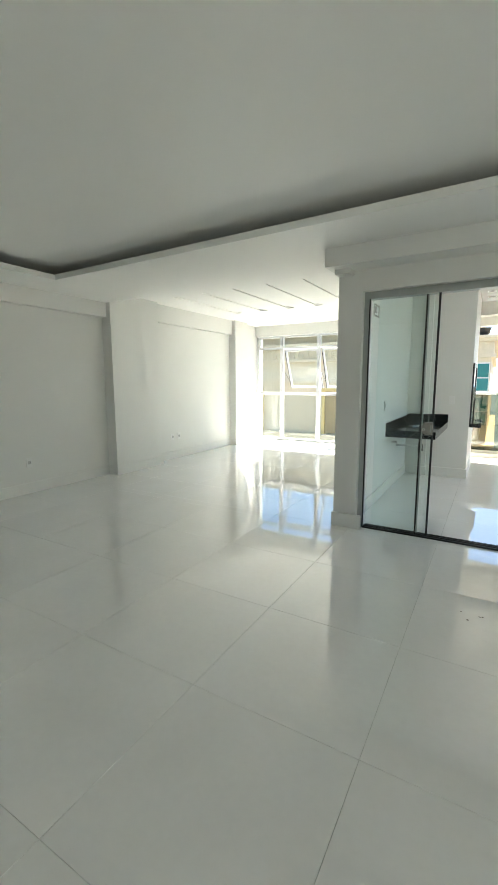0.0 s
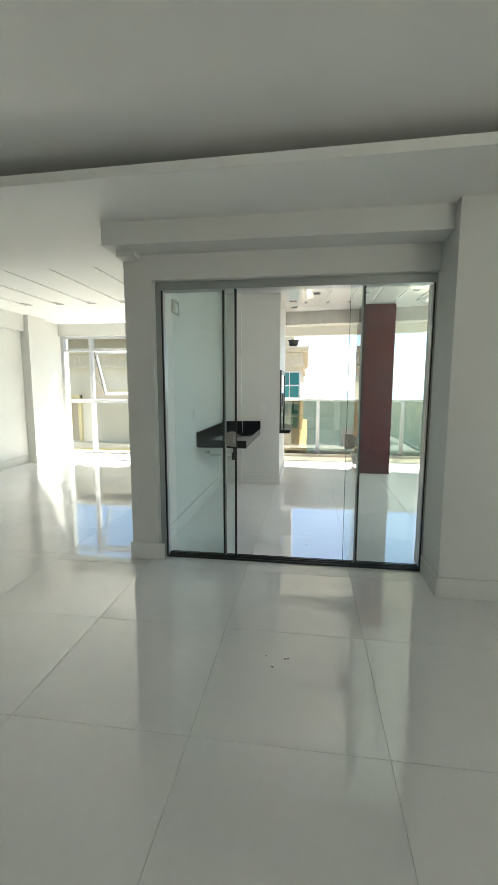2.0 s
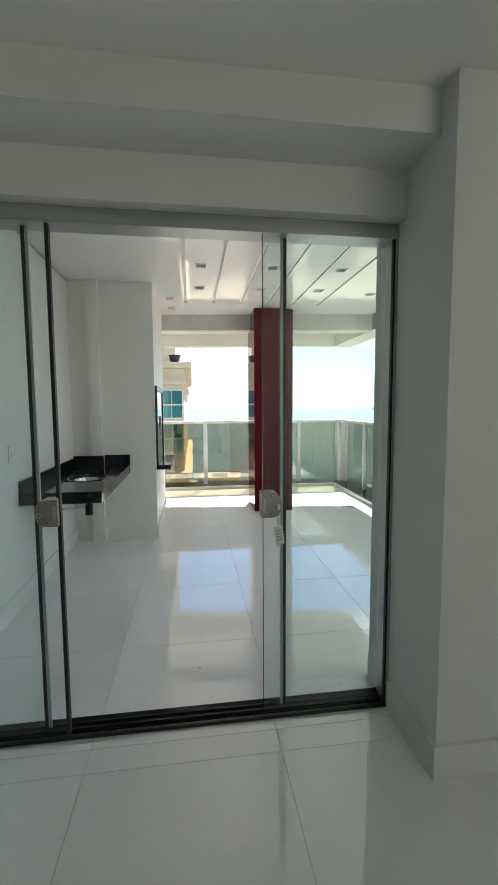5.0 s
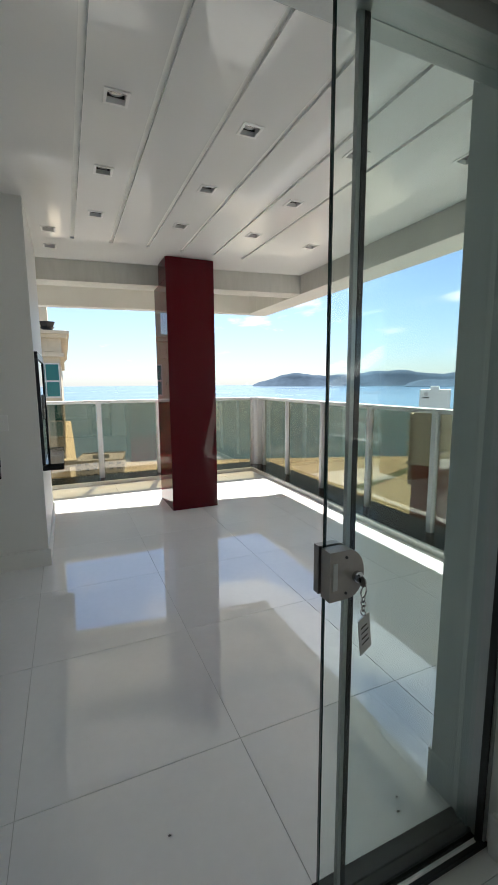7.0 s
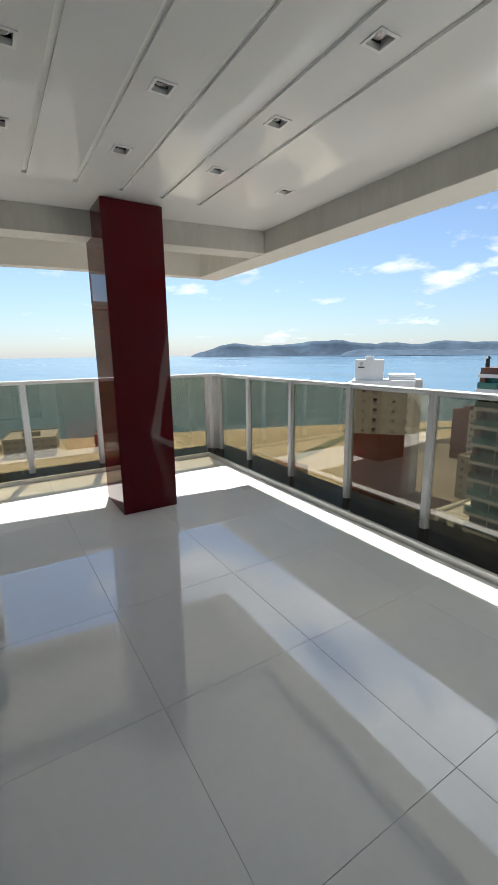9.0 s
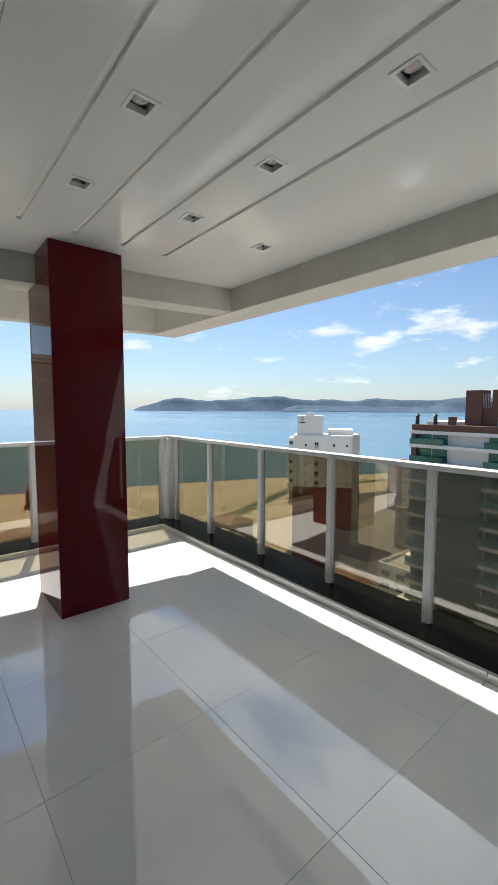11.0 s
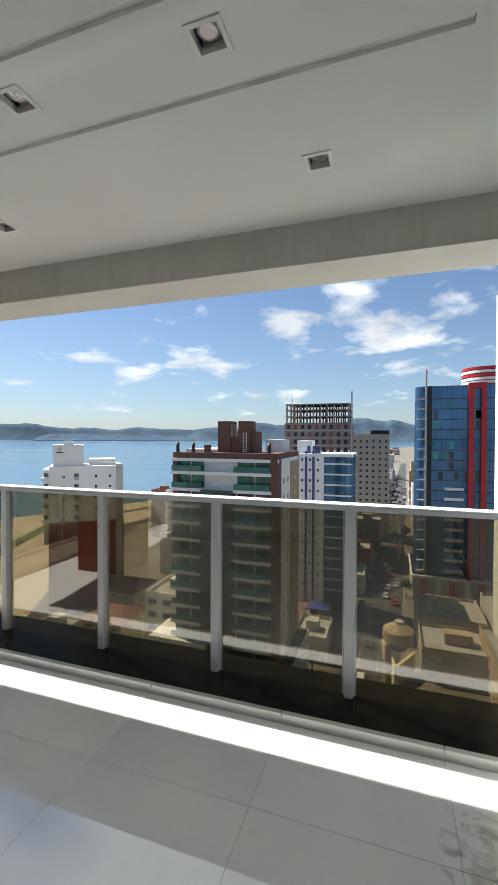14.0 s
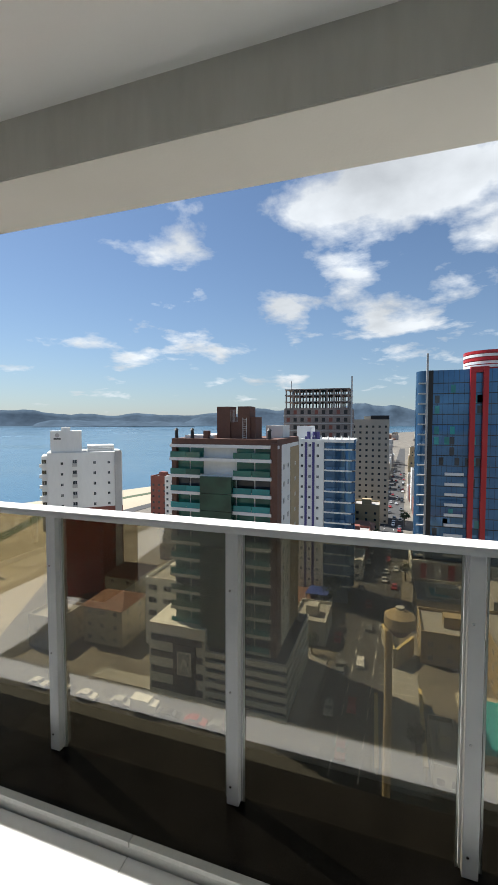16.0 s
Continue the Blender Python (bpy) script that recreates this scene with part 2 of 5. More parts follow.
RED = material("dark_red_lacquer", (0.08, 0.001, 0.005), 0.025, vary=0.06, scale=1.5, ior=1.3)
GRANITE = material("black_granite", (0.016, 0.016, 0.017), 0.10, vary=0.35, scale=30, fine=0.5, fine_scale=260, rough_vary=0.04)
LEDGE_GRANITE = material("dark_ledge_granite", (0.012, 0.011, 0.011), 0.16, vary=0.3, scale=8, fine=0.4, fine_scale=220, rough_vary=0.05, spec=0.14)
MARBLE = material("pale_stone_kerb", (0.62, 0.62, 0.59), 0.25, vary=0.06, scale=6, fine=0.04, fine_scale=60, piece=0.03)
ALU = material("white_coated_aluminium", (0.66, 0.67, 0.68), 0.6, spec=0.15, vary=0.02, scale=5, fine=0.01)
ALU_GREY = material("brushed_grey_aluminium", (0.44, 0.46, 0.45), 0.35, metal=0.7, vary=0.04, scale=4, fine=0.03, fine_scale=200)
RUBBER = material("black_rubber_seal", (0.012, 0.012, 0.012), 0.5, vary=0.1)
LOCK_GREY = material("worn_satin_lock_metal", (0.34, 0.32, 0.29), 0.32, metal=0.7, vary=0.12, scale=25)
CHROME = material("satin_chrome", (0.62, 0.62, 0.60), 0.22, metal=0.95, vary=0.05, scale=20)
STEEL = material("stainless_steel", (0.55, 0.55, 0.55), 0.25, metal=1.0, vary=0.06, scale=30)
PLASTIC = material("white_plastic", (0.82, 0.82, 0.80), 0.35, vary=0.01)
DARK = material("dark_recess", (0.05, 0.05, 0.05), 0.6, vary=0.2, scale=30)
GREY_PLASTIC = material("grey_plastic", (0.55, 0.55, 0.54), 0.4, vary=0.05)
BLACK_METAL = material("black_painted_steel", (0.014, 0.014, 0.015), 0.35, vary=0.15, scale=12)
MIRROR_BLACK = material("smoked_mirror_glass", (0.05, 0.055, 0.06), 0.02, vary=0.02, ior=2.2)
DOOR_GLASS = glass("clear_green_glass", (0.955, 0.992, 0.985), 1.45)
RAIL_GLASS = glass("bronze_tinted_glass", (0.57, 0.53, 0.42), 2.3, haze=0.016)
WIN_GLASS = glass("clear_window_glass", (0.95, 0.98, 0.97), 1.5)


# ---- mesh helpers ----
def mesh_object(name, bm, mat, smooth=False):
    me = bpy.data.meshes.new(name)
    bmesh.ops.recalc_face_normals(bm, faces=bm.faces)
    bm.to_mesh(me)
    bm.free()
    for mm in mat if isinstance(mat, (list, tuple)) else [mat]:
        me.materials.append(mm)
    if smooth:
        me.polygons.foreach_set("use_smooth", [True] * len(me.polygons))
    return new(name, me)


def part(name, bm, mat, parent, label="", smooth=False):
    ob = mesh_object(name, bm, mat, smooth)
    ob.parent = parent
    ob.matrix_parent_inverse = parent.matrix_basis.inverted() if parent.parent is None else Matrix.Identity(4)
    if label:
        ob["label"] = label
    return ob


def empty(name, x, y, z, rz=0):
    e = new(name)
    e.matrix_basis = pose(x, y, z, 0, 0, rz)
    return e


def add_box(bm, x0, x1, y0, y1, z0, z1, bevel=0.0, m=None):
    r = bmesh.ops.create_cube(bm, size=1)
    vs = r["verts"]
    for v in vs:
        v.co = Vector(((x0 + x1) / 2 + v.co.x * (x1 - x0), (y0 + y1) / 2 + v.co.y * (y1 - y0), (z0 + z1) / 2 + v.co.z * (z1 - z0)))
    if bevel:
        es = list({e for v in vs for e in v.link_edges})
        g = bmesh.ops.bevel(bm, geom=es, offset=bevel, segments=2, affect="EDGES", profile=0.7)
        vs = list({v for f in g["faces"] for v in f.verts} | {v for v in vs if v.is_valid})
    if m is not None:
        bmesh.ops.transform(bm, matrix=m, verts=vs)
    return vs


def box(x0, x1, y0, y1, z0, z1, bevel=0.0, m=None):
    bm = bmesh.new()
    add_box(bm, x0, x1, y0, y1, z0, z1, bevel, m)
    return bm


def add_cyl(bm, r1, r2, depth, m, seg=20):
    return bmesh.ops.create_cone(bm, cap_ends=True, segments=seg, radius1=r1, radius2=r2, depth=depth, matrix=m)["verts"]


def cyl(r1, r2, depth, m, seg=20):
    bm = bmesh.new()
    add_cyl(bm, r1, r2, depth, m, seg)
    return bm


def prism(points, z0, z1):
    """An upright prism over a polygon of (x, y)."""
    bm = bmesh.new()
    low = [bm.verts.new((x, y, z0)) for x, y in points]
    top = [bm.verts.new((x, y, z1)) for x, y in points]
    bm.faces.new(low)
    bm.faces.new(top)
    for i in range(len(points)):
        j = (i + 1) % len(points)
        bm.faces.new((low[i], low[j], top[j], top[i]))
    return bm


def pierced(x0, x1, y0, y1, z0, z1, holes):
    """A slab with rectangular holes (hx0, hx1, hy0, hy1) through it."""
    xs = sorted({x0, x1, *[v for h in holes for v in h[:2] if x0 < v < x1]})
    ys = sorted({y0, y1, *[v for h in holes for v in h[2:] if y0 < v < y1]})
    bm = bmesh.new()
    grid = {}

    def vert(i, j, z):
        key = (i, j, z)
        if key not in grid:
            grid[key] = bm.verts.new((xs[i], ys[j], z))
        return grid[key]

    def solid(i, j):
        if not (0 <= i < len(xs) - 1 and 0 <= j < len(ys) - 1):
            return False
        cx, cy = (xs[i] + xs[i + 1]) / 2, (ys[j] + ys[j + 1]) / 2
        return not any(h[0] < cx < h[1] and h[2] < cy < h[3] for h in holes)

    for i in range(len(xs) - 1):
        for j in range(len(ys) - 1):
            if not solid(i, j):
                continue
            for z in (z0, z1):
                bm.faces.new((vert(i, j, z), vert(i + 1, j, z), vert(i + 1, j + 1, z), vert(i, j + 1, z)))
            for di, dj, a, b in ((-1, 0, (i, j), (i, j + 1)), (1, 0, (i + 1, j), (i + 1, j + 1)), (0, -1, (i, j), (i + 1, j)), (0, 1, (i, j + 1), (i + 1, j + 1))):
                if not solid(i + di, j + dj):
                    bm.faces.new((vert(*a, z0), vert(*b, z0), vert(*b, z1), vert(*a, z1)))
    return bm


def structure(name, bm, mat, label, category):
    return tagged(mesh_object(name, bm, mat), label, category, kind="structure")


# ---- plan ----
CEIL_Z = 2.672        # terrace ceiling
SOFFIT_Z = 2.51       # lowered border of the room's ceiling
COVE_Z = 2.66         # the room's upper ceiling
BEAM_Z = 2.459        # underside of the terrace beams
RAIL_X, RAIL_Y = 3.85, 5.55
GROUND_Z = -52.0

# floor: a grout bed under the tiles
floor = structure("floor_room", box(-4.3, 3.57, -6.4, 0.06, -0.30, -0.004), GROUT_ROOM, "polished white porcelain floor with faint pale joints", "floor")
floor_far = structure("floor_window_room", box(-4.3, -0.19, 0.06, 5.27, -0.30, -0.004), GROUT_ROOM, "polished white porcelain floor with faint pale joints", "floor")
floor_terrace = structure("floor_terrace", box(-0.19, 3.57, 0.06, 5.27, -0.30, -0.004), GROUT, "polished white porcelain floor with thin grey joints", "floor")
wall_left = structure("wall_left", box(-4.3, -3.98, -6.4, 5.06, -0.004, 2.66), WALL, "plain white painted room wall", "wall")
structure("wall_back", box(-3.98, 5.0, -6.4, -6.2, -0.004, 2.66), WALL, "plain white painted room wall", "wall")
# this unseen wall is left open only to hold the added fill lamp
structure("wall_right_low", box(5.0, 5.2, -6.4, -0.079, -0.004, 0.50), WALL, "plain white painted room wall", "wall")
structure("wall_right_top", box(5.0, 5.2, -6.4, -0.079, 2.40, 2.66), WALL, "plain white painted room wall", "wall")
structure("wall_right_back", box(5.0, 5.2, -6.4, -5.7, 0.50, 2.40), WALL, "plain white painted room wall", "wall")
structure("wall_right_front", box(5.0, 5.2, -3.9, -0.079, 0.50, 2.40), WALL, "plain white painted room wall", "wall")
structure("floor_strip", box(3.57, 5.0, -6.2, -0.079, -0.30, -0.001), TILE, "polished white porcelain floor", "floor")
# piers and beams along the long wall
structure("pier_1", box(-3.98, -3.80, 0.42, 1.40, -0.004, 2.66), WALL, "white painted pier standing proud of the wall", "pier")
structure("pier_2", box(-3.98, -3.82, 3.80, 4.30, -0.004, 2.66), WALL, "white painted pier beside the window", "pier")
structure("wall_beam_1", box(-3.98, -3.88, -6.2, 0.42, 2.31, SOFFIT_Z), WALL, "white painted beam along the wall top", "beam")
structure("wall_beam_2", box(-3.98, -3.90, 1.40, 3.80, 2.37, 2.66), WALL, "white painted beam along the wall top", "beam")
# the wall with the sliding door
wall_door = structure("wall_door", box(-0.27, -0.05, -0.075, 0.11, -0.004, 2.66), WALL, "white painted wall beside the sliding door", "wall")
structure("wall_over_door", box(-0.05, 2.0, -0.075, 0.11, 2.175, 2.66), WALL, "white painted wall above the sliding door", "wall")
structure("door_pillar", box(2.0, 2.455, -0.40, 0.11, -0.004, 2.66), WALL, "white painted pillar beside the sliding door", "pillar")
structure("wall_beside_pillar", box(2.455, 5.2, -0.079, 0.11, -0.004, 2.66), WALL, "white painted wall beyond the pillar", "wall")
structure("door_beam", box(-0.32, 2.0, -0.31, -0.075, 2.357, SOFFIT_Z), WALL, "white painted beam above the sliding door", "beam")
structure("door_beam_step", box(-0.27, -0.13, -0.20, -0.075, 2.315, 2.357), WALL, "white step under the beam end", "beam")
# the party wall between the room and the terrace kitchen, and the barbecue block
structure("wall_kitchen", box(-0.27, -0.11, 0.11, 5.06, -0.004, 2.66), WALL, "white painted wall behind the black counter", "wall")
structure("barbecue_block", box(-0.11, 0.725, 2.727, 4.086, -0.004, 2.70), WALL, "white painted barbecue chimney block", "wall")
structure("pilaster", box(0.085, 0.19, 2.665, 2.727, -0.004, 2.70), WALL, "narrow white pilaster at the kitchen back wall", "pilaster")
structure("wall_terrace_end", box(-0.27, -0.11, 5.06, 6.3, -0.30, 2.70), WALL, "white painted terrace end wall", "wall")
structure("wall_terrace_door_side", box(2.0, 3.58, 0.11, 0.20, -0.004, 2.70), TEXTURED, "pale grey combed exterior wall", "wall")
structure("wall_terrace_side", box(3.58, 4.15, -0.079, 0.12, -0.35, 2.70), TEXTURED, "pale grey combed exterior wall", "wall")

# ceilings of the room: upper field, lowered border with an open cove
structure("ceiling_room", box(-4.3, 5.2, -6.4, 0.0, COVE_Z, 2.80), CEIL, "white painted room ceiling", "ceiling")
structure("ceiling_room_far", box(-4.3, -0.27, 0.0, 0.45, COVE_Z, 2.80), CEIL, "white painted room ceiling", "ceiling")
def cove_line(x):
    """y of the cove's edge, which runs slightly askew to the door wall."""
    return -0.885 - 0.026 * x


BORDER = "lowered white ceiling border with a shadow gap"
structure("ceiling_border_pillar", prism([(-0.27, cove_line(-0.27)), (5.0, cove_line(5.0)), (5.0, -0.076), (-0.27, -0.076)], SOFFIT_Z, SOFFIT_Z + 0.055), CEIL, BORDER, "ceiling")
structure("ceiling_border_door", prism([(-3.98, cove_line(-3.28)), (-3.28, cove_line(-3.28)), (-0.27, cove_line(-0.27)), (-0.27, 0.45), (-3.98, 0.45)], SOFFIT_Z, SOFFIT_Z + 0.055), CEIL, BORDER, "ceiling")
structure("ceiling_border_side", box(-3.98, -3.28, -6.2, cove_line(-3.28), SOFFIT_Z, SOFFIT_Z + 0.055), CEIL, BORDER, "ceiling")
structure("ceiling_border_end", box(-3.98, -0.27, 0.40, 0.45, SOFFIT_Z + 0.055, COVE_Z), CEIL, "white fascia of the lowered ceiling", "ceiling")
SLOT_X = (-3.26, -2.72, -2.19, -1.66, -1.13, -0.60)
slots = [(x - 0.05, x + 0.05, 1.20, 2.93) for x in SLOT_X] + [(x - 0.07, x + 0.07, 2.96, 3.06) for x in SLOT_X]
structure("ceiling_window_room", pierced(-4.3, -0.27, 0.45, 5.30, COVE_Z, COVE_Z + 0.012, slots), CEIL, "white ceiling with long shallow slots", "ceiling")
structure("ceiling_slot_backing", pierced(-4.3, -0.27, 0.45, 5.30, COVE_Z + 0.012, COVE_Z + 0.06, slots[6:]), CEIL, "white ceiling backing with light pockets", "ceiling")
structure("ceiling_slot_top", box(-4.3, -0.27, 0.45, 5.30, COVE_Z + 0.06, 2.80), CEIL, "white ceiling backing", "ceiling")
structure("window_beam", box(-3.98, -0.27, 4.95, 5.30, 2.42, COVE_Z), WALL, "white painted beam above the tall window", "beam")

# terrace ceiling: glossy boards with narrow grooves and pockets for the square lights
LIGHTS = [(1.215, 1.43), (1.215, 2.14), (1.215, 2.854), (1.873, 1.425), (1.873, 2.134), (1.873, 2.846),
          (2.52, 1.40), (2.52, 2.11), (2.52, 2.82), (3.152, 1.188), (3.152, 2.895), (0.872, 3.33), (0.872, 3.80)]
GROOVES = [1.06, 1.39, 1.72, 2.05, 2.375, 2.70]
pockets = [(x - 0.045, x + 0.045, y - 0.045, y + 0.045) for x, y in LIGHTS]
grooves = [(x - 0.016, x + 0.016, 0.69, 3.51) for x in GROOVES]
structure("ceiling_terrace", pierced(-0.11, 3.70, 0.11, 4.42, CEIL_Z, CEIL_Z + 0.016, grooves + pockets), LACQUER, "glossy white terrace ceiling with narrow grooves", "ceiling")
structure("ceiling_terrace_core", pierced(-0.11, 3.70, 0.11, 4.42, CEIL_Z + 0.016, CEIL_Z + 0.10, pockets), CEIL, "white ceiling core with light pockets", "ceiling")
structure("roof_slab", prism([(-0.27, 0.0), (3.955, 0.0), (3.955, 5.565), (-0.27, 6.17)], CEIL_Z + 0.10, 3.0), SOFFIT, "concrete roof slab over the terrace", "roof")


def skew(x, at):
    """y of the slanted facade line that passes x = 3.6 at the given y."""
    return at - (x - 3.6) * 0.125


structure("beam_inner", prism([(-0.11, skew(-0.11, 3.884)), (3.62, skew(3.62, 3.884)), (3.62, skew(3.62, 4.16)), (-0.11, skew(-0.11, 4.16))], BEAM_Z, CEIL_Z + 0.10),
          CONCRETE, "grey painted concrete beam at the ceiling edge", "beam")
structure("beam_outer", prism([(-0.11, skew(-0.11, 5.43)), (3.62, skew(3.62, 5.43)), (3.62, skew(3.62, 5.60)), (-0.11, skew(-0.11, 5.60))], BEAM_Z, CEIL_Z + 0.10),
          SOFFIT, "cream plastered outer beam of the roof", "beam")
structure("beam_side", box(3.62, 3.95, 0.12, 5.566, BEAM_Z, CEIL_Z + 0.10), CONCRETE, "grey painted concrete beam above the railing", "beam")
structure("beam_side_soffit", box(3.622, 3.955, 0.12, 5.57, BEAM_Z - 0.006, BEAM_Z), SOFFIT, "cream plastered soffit of the beam", "beam")


# ---- skirtings and wall plates ----
def skirting(x0, x1, y0, y1, h=0.135):
    return structure("baseboard", box(x0, x1, y0, y1, 0.0, h, 0.003), WALL, "white painted skirting board along the wall", "baseboard")


for run in ((-3.98, -3.965, -6.2, 0.405), (-3.98, -3.80, 0.405, 0.42), (-3.80, -3.785, 0.405, 1.415), (-3.98, -3.80, 1.40, 1.415), (-3.98, -3.965, 1.415, 3.785),
            (-3.98, -3.82, 3.785, 3.80), (-3.82, -3.805, 3.785, 4.315), (-3.98, -3.82, 4.30, 4.315), (-3.98, -3.965, 4.315, 5.0),
            (-0.285, -0.27, -0.09, 4.98), (-0.27, 0.0, -0.09, -0.075), (1.985, 2.0, -0.415, -0.03), (2.0, 2.455, -0.415, -0.40), (2.455, 2.47, -0.415, -0.079), (2.47, 5.0, -0.094, -0.079),
            (-0.11, -0.095, 0.11, 2.727), (0.07, 0.085, 2.65, 2.727), (0.085, 0.19, 2.65, 2.665), (0.19, 0.205, 2.65, 2.727), (0.205, 0.74, 2.712, 2.727), (0.725, 0.74, 2.727, 4.101),
            (-0.11, 0.725, 4.086, 4.101), (2.0, 3.58, 0.20, 0.215)):
    skirting(*run)


def wall_plate(x, y, z, rz, kind, w=0.075, h=0.118):
    """A plate on a wall; local -y faces the room."""
    e = empty(kind, x, y, z, rz)
    m = e.matrix_basis
    part("plate", box(-w / 2, w / 2, -0.009, 0, -h / 2, h / 2, 0.003, m), PLASTIC, e)
    if kind == "wall_socket":
        part("socket_face", box(-0.02, 0.02, -0.013, -0.008, -0.02, 0.02, 0.002, m), GREY_PLASTIC, e, "grey socket insert")
        for dx in (-0.009, 0.009):
            part("pin_hole", cyl(0.0025, 0.0025, 0.003, m @ pose(dx, -0.0135, 0, 90), 8), DARK, e)
        tagged(e, "white plastic power socket low on the wall", "socket")
    else:
        part("rocker", box(-0.012, 0.012, -0.014, -0.008, -0.02, 0.02, 0.002, m), PLASTIC, e)
        tagged(e, "white plastic light switch on the wall", "switch")
    return e


wall_plate(-3.98, -0.84, 0.39, 90, "wall_socket")
wall_plate(-3.98, 1.88, 0.40, 90, "wall_socket")
wall_plate(-3.98, 2.06, 0.40, 90, "wall_socket")
wall_plate(0.49, 2.727, 1.115, 0, "light_switch")
wall_plate(-0.11, 1.236, 1.095, 90, "light_switch")


def junction_box():
    e = empty("junction_box", -0.11, 0.646, 2.11, 90)
    m = e.matrix_basis
    bm = bmesh.new()
    for b in ((-0.10, 0.10, -0.012, 0, 0.045, 0.06), (-0.10, 0.10, -0.012, 0, -0.06, -0.045), (-0.10, -0.085, -0.012, 0, -0.045, 0.045), (0.085, 0.10, -0.012, 0, -0.045, 0.045)):
        add_box(bm, *b, 0.0, m)
    part("rim", bm, CHROME, e, "bare metal rim")
    part("inside", box(-0.085, 0.085, -0.004, -0.001, -0.045, 0.045, 0, m), PLASTIC, e)
    part("bracket", box(-0.085, -0.03, -0.016, -0.004, -0.03, 0.035, 0.002, m), STEEL, e)
    tagged(e, "open rectangular metal junction box high on the kitchen wall", "junction box")


junction_box()


G_EDGE = material("green_glass_edge", (0.02, 0.05, 0.045), 0.15, vary=0.1)


# ---- sliding glass door ----
def sliding_door():
    d = empty("door_1", 1.0, 0.0, 0.0)
    bm = bmesh.new()
    add_box(bm, -0.05, 2.0, -0.014, 0.10, 2.117, 2.175, 0.004)
    add_box(bm, -0.05, 2.0, -0.020, -0.014, 2.112, 2.150, 0.002)
    part("top_track", bm, ALU_GREY, d, "grey aluminium top track")
    bm = bmesh.new()
    add_box(bm, 0.0, 2.0, -0.018, -0.004, 0.0, 0.016)
    add_box(bm, 0.0, 2.0, 0.030, 0.040, 0.0, 0.014)
    add_box(bm, 0.0, 2.0, 0.062, 0.070, 0.0, 0.014)
    part("bottom_track", bm, RUBBER, d, "thin black bottom track")
    for x0, x1 in ((-0.05, -0.008), (1.990, 2.0)):
        bm = box(x0, x1, -0.014, 0.085, 0.0, 2.117, 0.002)
        part("jamb_profile", bm, ALU_GREY, d)
        part("jamb_seal", box(x0 - 0.008 if x0 > 1 else x1, x0 if x0 > 1 else x1 + 0.010, -0.008, 0.012, 0.0, 2.117), RUBBER, d)

    def panel(name, x0, x1, y, edge, label):
        p = part(name, box(x0, x1, y - 0.004, y + 0.004, 0.016, 2.117), DOOR_GLASS, d, label)
        p.visible_shadow = False
        if edge == "profile":
            xe = x1 if x0 < 1 else x0
            s = 1 if x0 < 1 else -1
            bm = box(min(xe + s * 0.010, xe + s * 0.022), max(xe + s * 0.010, xe + s * 0.022), y - 0.006, y + 0.007, 0.016, 2.117, 0.002)
            part("edge_profile", bm, ALU_GREY, p, "grey aluminium edge profile")
            bm = box(min(xe - s * 0.004, xe + s * 0.010), max(xe - s * 0.004, xe + s * 0.010), y - 0.007, y + 0.006, 0.016, 2.117)
            part("edge_seal", bm, RUBBER, p, "black rubber edge seal")
        else:
            xe = x1 if x0 < 1 else x0
            part("edge_seal", box(xe - 0.0015, xe + 0.0015, y - 0.0045, y + 0.0045, 0.016, 2.117), G_EDGE, p, "thin dark green glass edge")
        return p

    panel("fixed_panel", 0.004, 0.462, 0.052, "profile", "clear fixed glass panel")
    panel("fixed_panel", 1.520, 1.974, 0.052, "profile", "clear fixed glass panel")
    left = panel("sliding_panel", 0.080, 0.562, 0.006, "edge", "clear sliding glass panel, pushed open")
    part("meeting_seal", box(0.5635, 0.577, -0.006, 0.018, 0.016, 2.112), RUBBER, left, "black rubber meeting seal")
    right = panel("sliding_panel", 1.412, 1.930, 0.006, "edge", "clear sliding glass panel, pushed open")
    # the locks, one each side of the opening
    for p, xc, s in ((left, 0.562, -1), (right, 1.412, 1)):
        for y0, y1 in ((-0.032, 0.001), (0.011, 0.030)):
            pts = [(-0.012, -0.055), (0.040, -0.055)] + [(0.040 + 0.046 * math.cos(a), 0.055 * math.sin(a)) for a in [radians(-90 + 15 * k) for k in range(1, 12)]] + [(0.040, 0.055), (-0.012, 0.055)]
            bm = bmesh.new()
            f = bm.faces.new([bm.verts.new((xc + s * px * 0.9, y0, 0.985 + pz)) for px, pz in pts])
            r = bmesh.ops.extrude_face_region(bm, geom=[f])
            bmesh.ops.translate(bm, vec=(0, y1 - y0, 0), verts=[v for v in r["geom"] if isinstance(v, bmesh.types.BMVert)])
            lock = part("lock_case", bm, LOCK_GREY, p, "satin chrome patch lock with a rounded end")
            if y0 < 0.0:
                part("cylinder", cyl(0.012, 0.012, 0.008, pose(xc + s * 0.058, y0 - 0.004, 0.978, 90), 18), STEEL, p)
                part("keyhole", box(xc + s * 0.058 - 0.0015, xc + s * 0.058 + 0.0015, y0 - 0.0095, y0 - 0.008, 0.972, 0.984), DARK, p)
                part("face_plate", box(xc + s * 0.002 - 0.006, xc + s * 0.002 + 0.006, y0 - 0.002, y0, 0.955, 1.015, 0.001), ALU_GREY, p)
                for zz in (0.945, 1.025):
                    part("screw", cyl(0.003, 0.003, 0.003, pose(xc + s * 0.030, y0 - 0.0015, zz, 90), 8), DARK, p)
    tagged(d, "four panel sliding glass door with grey tracks, standing open", "door", kind="structure")


sliding_door()


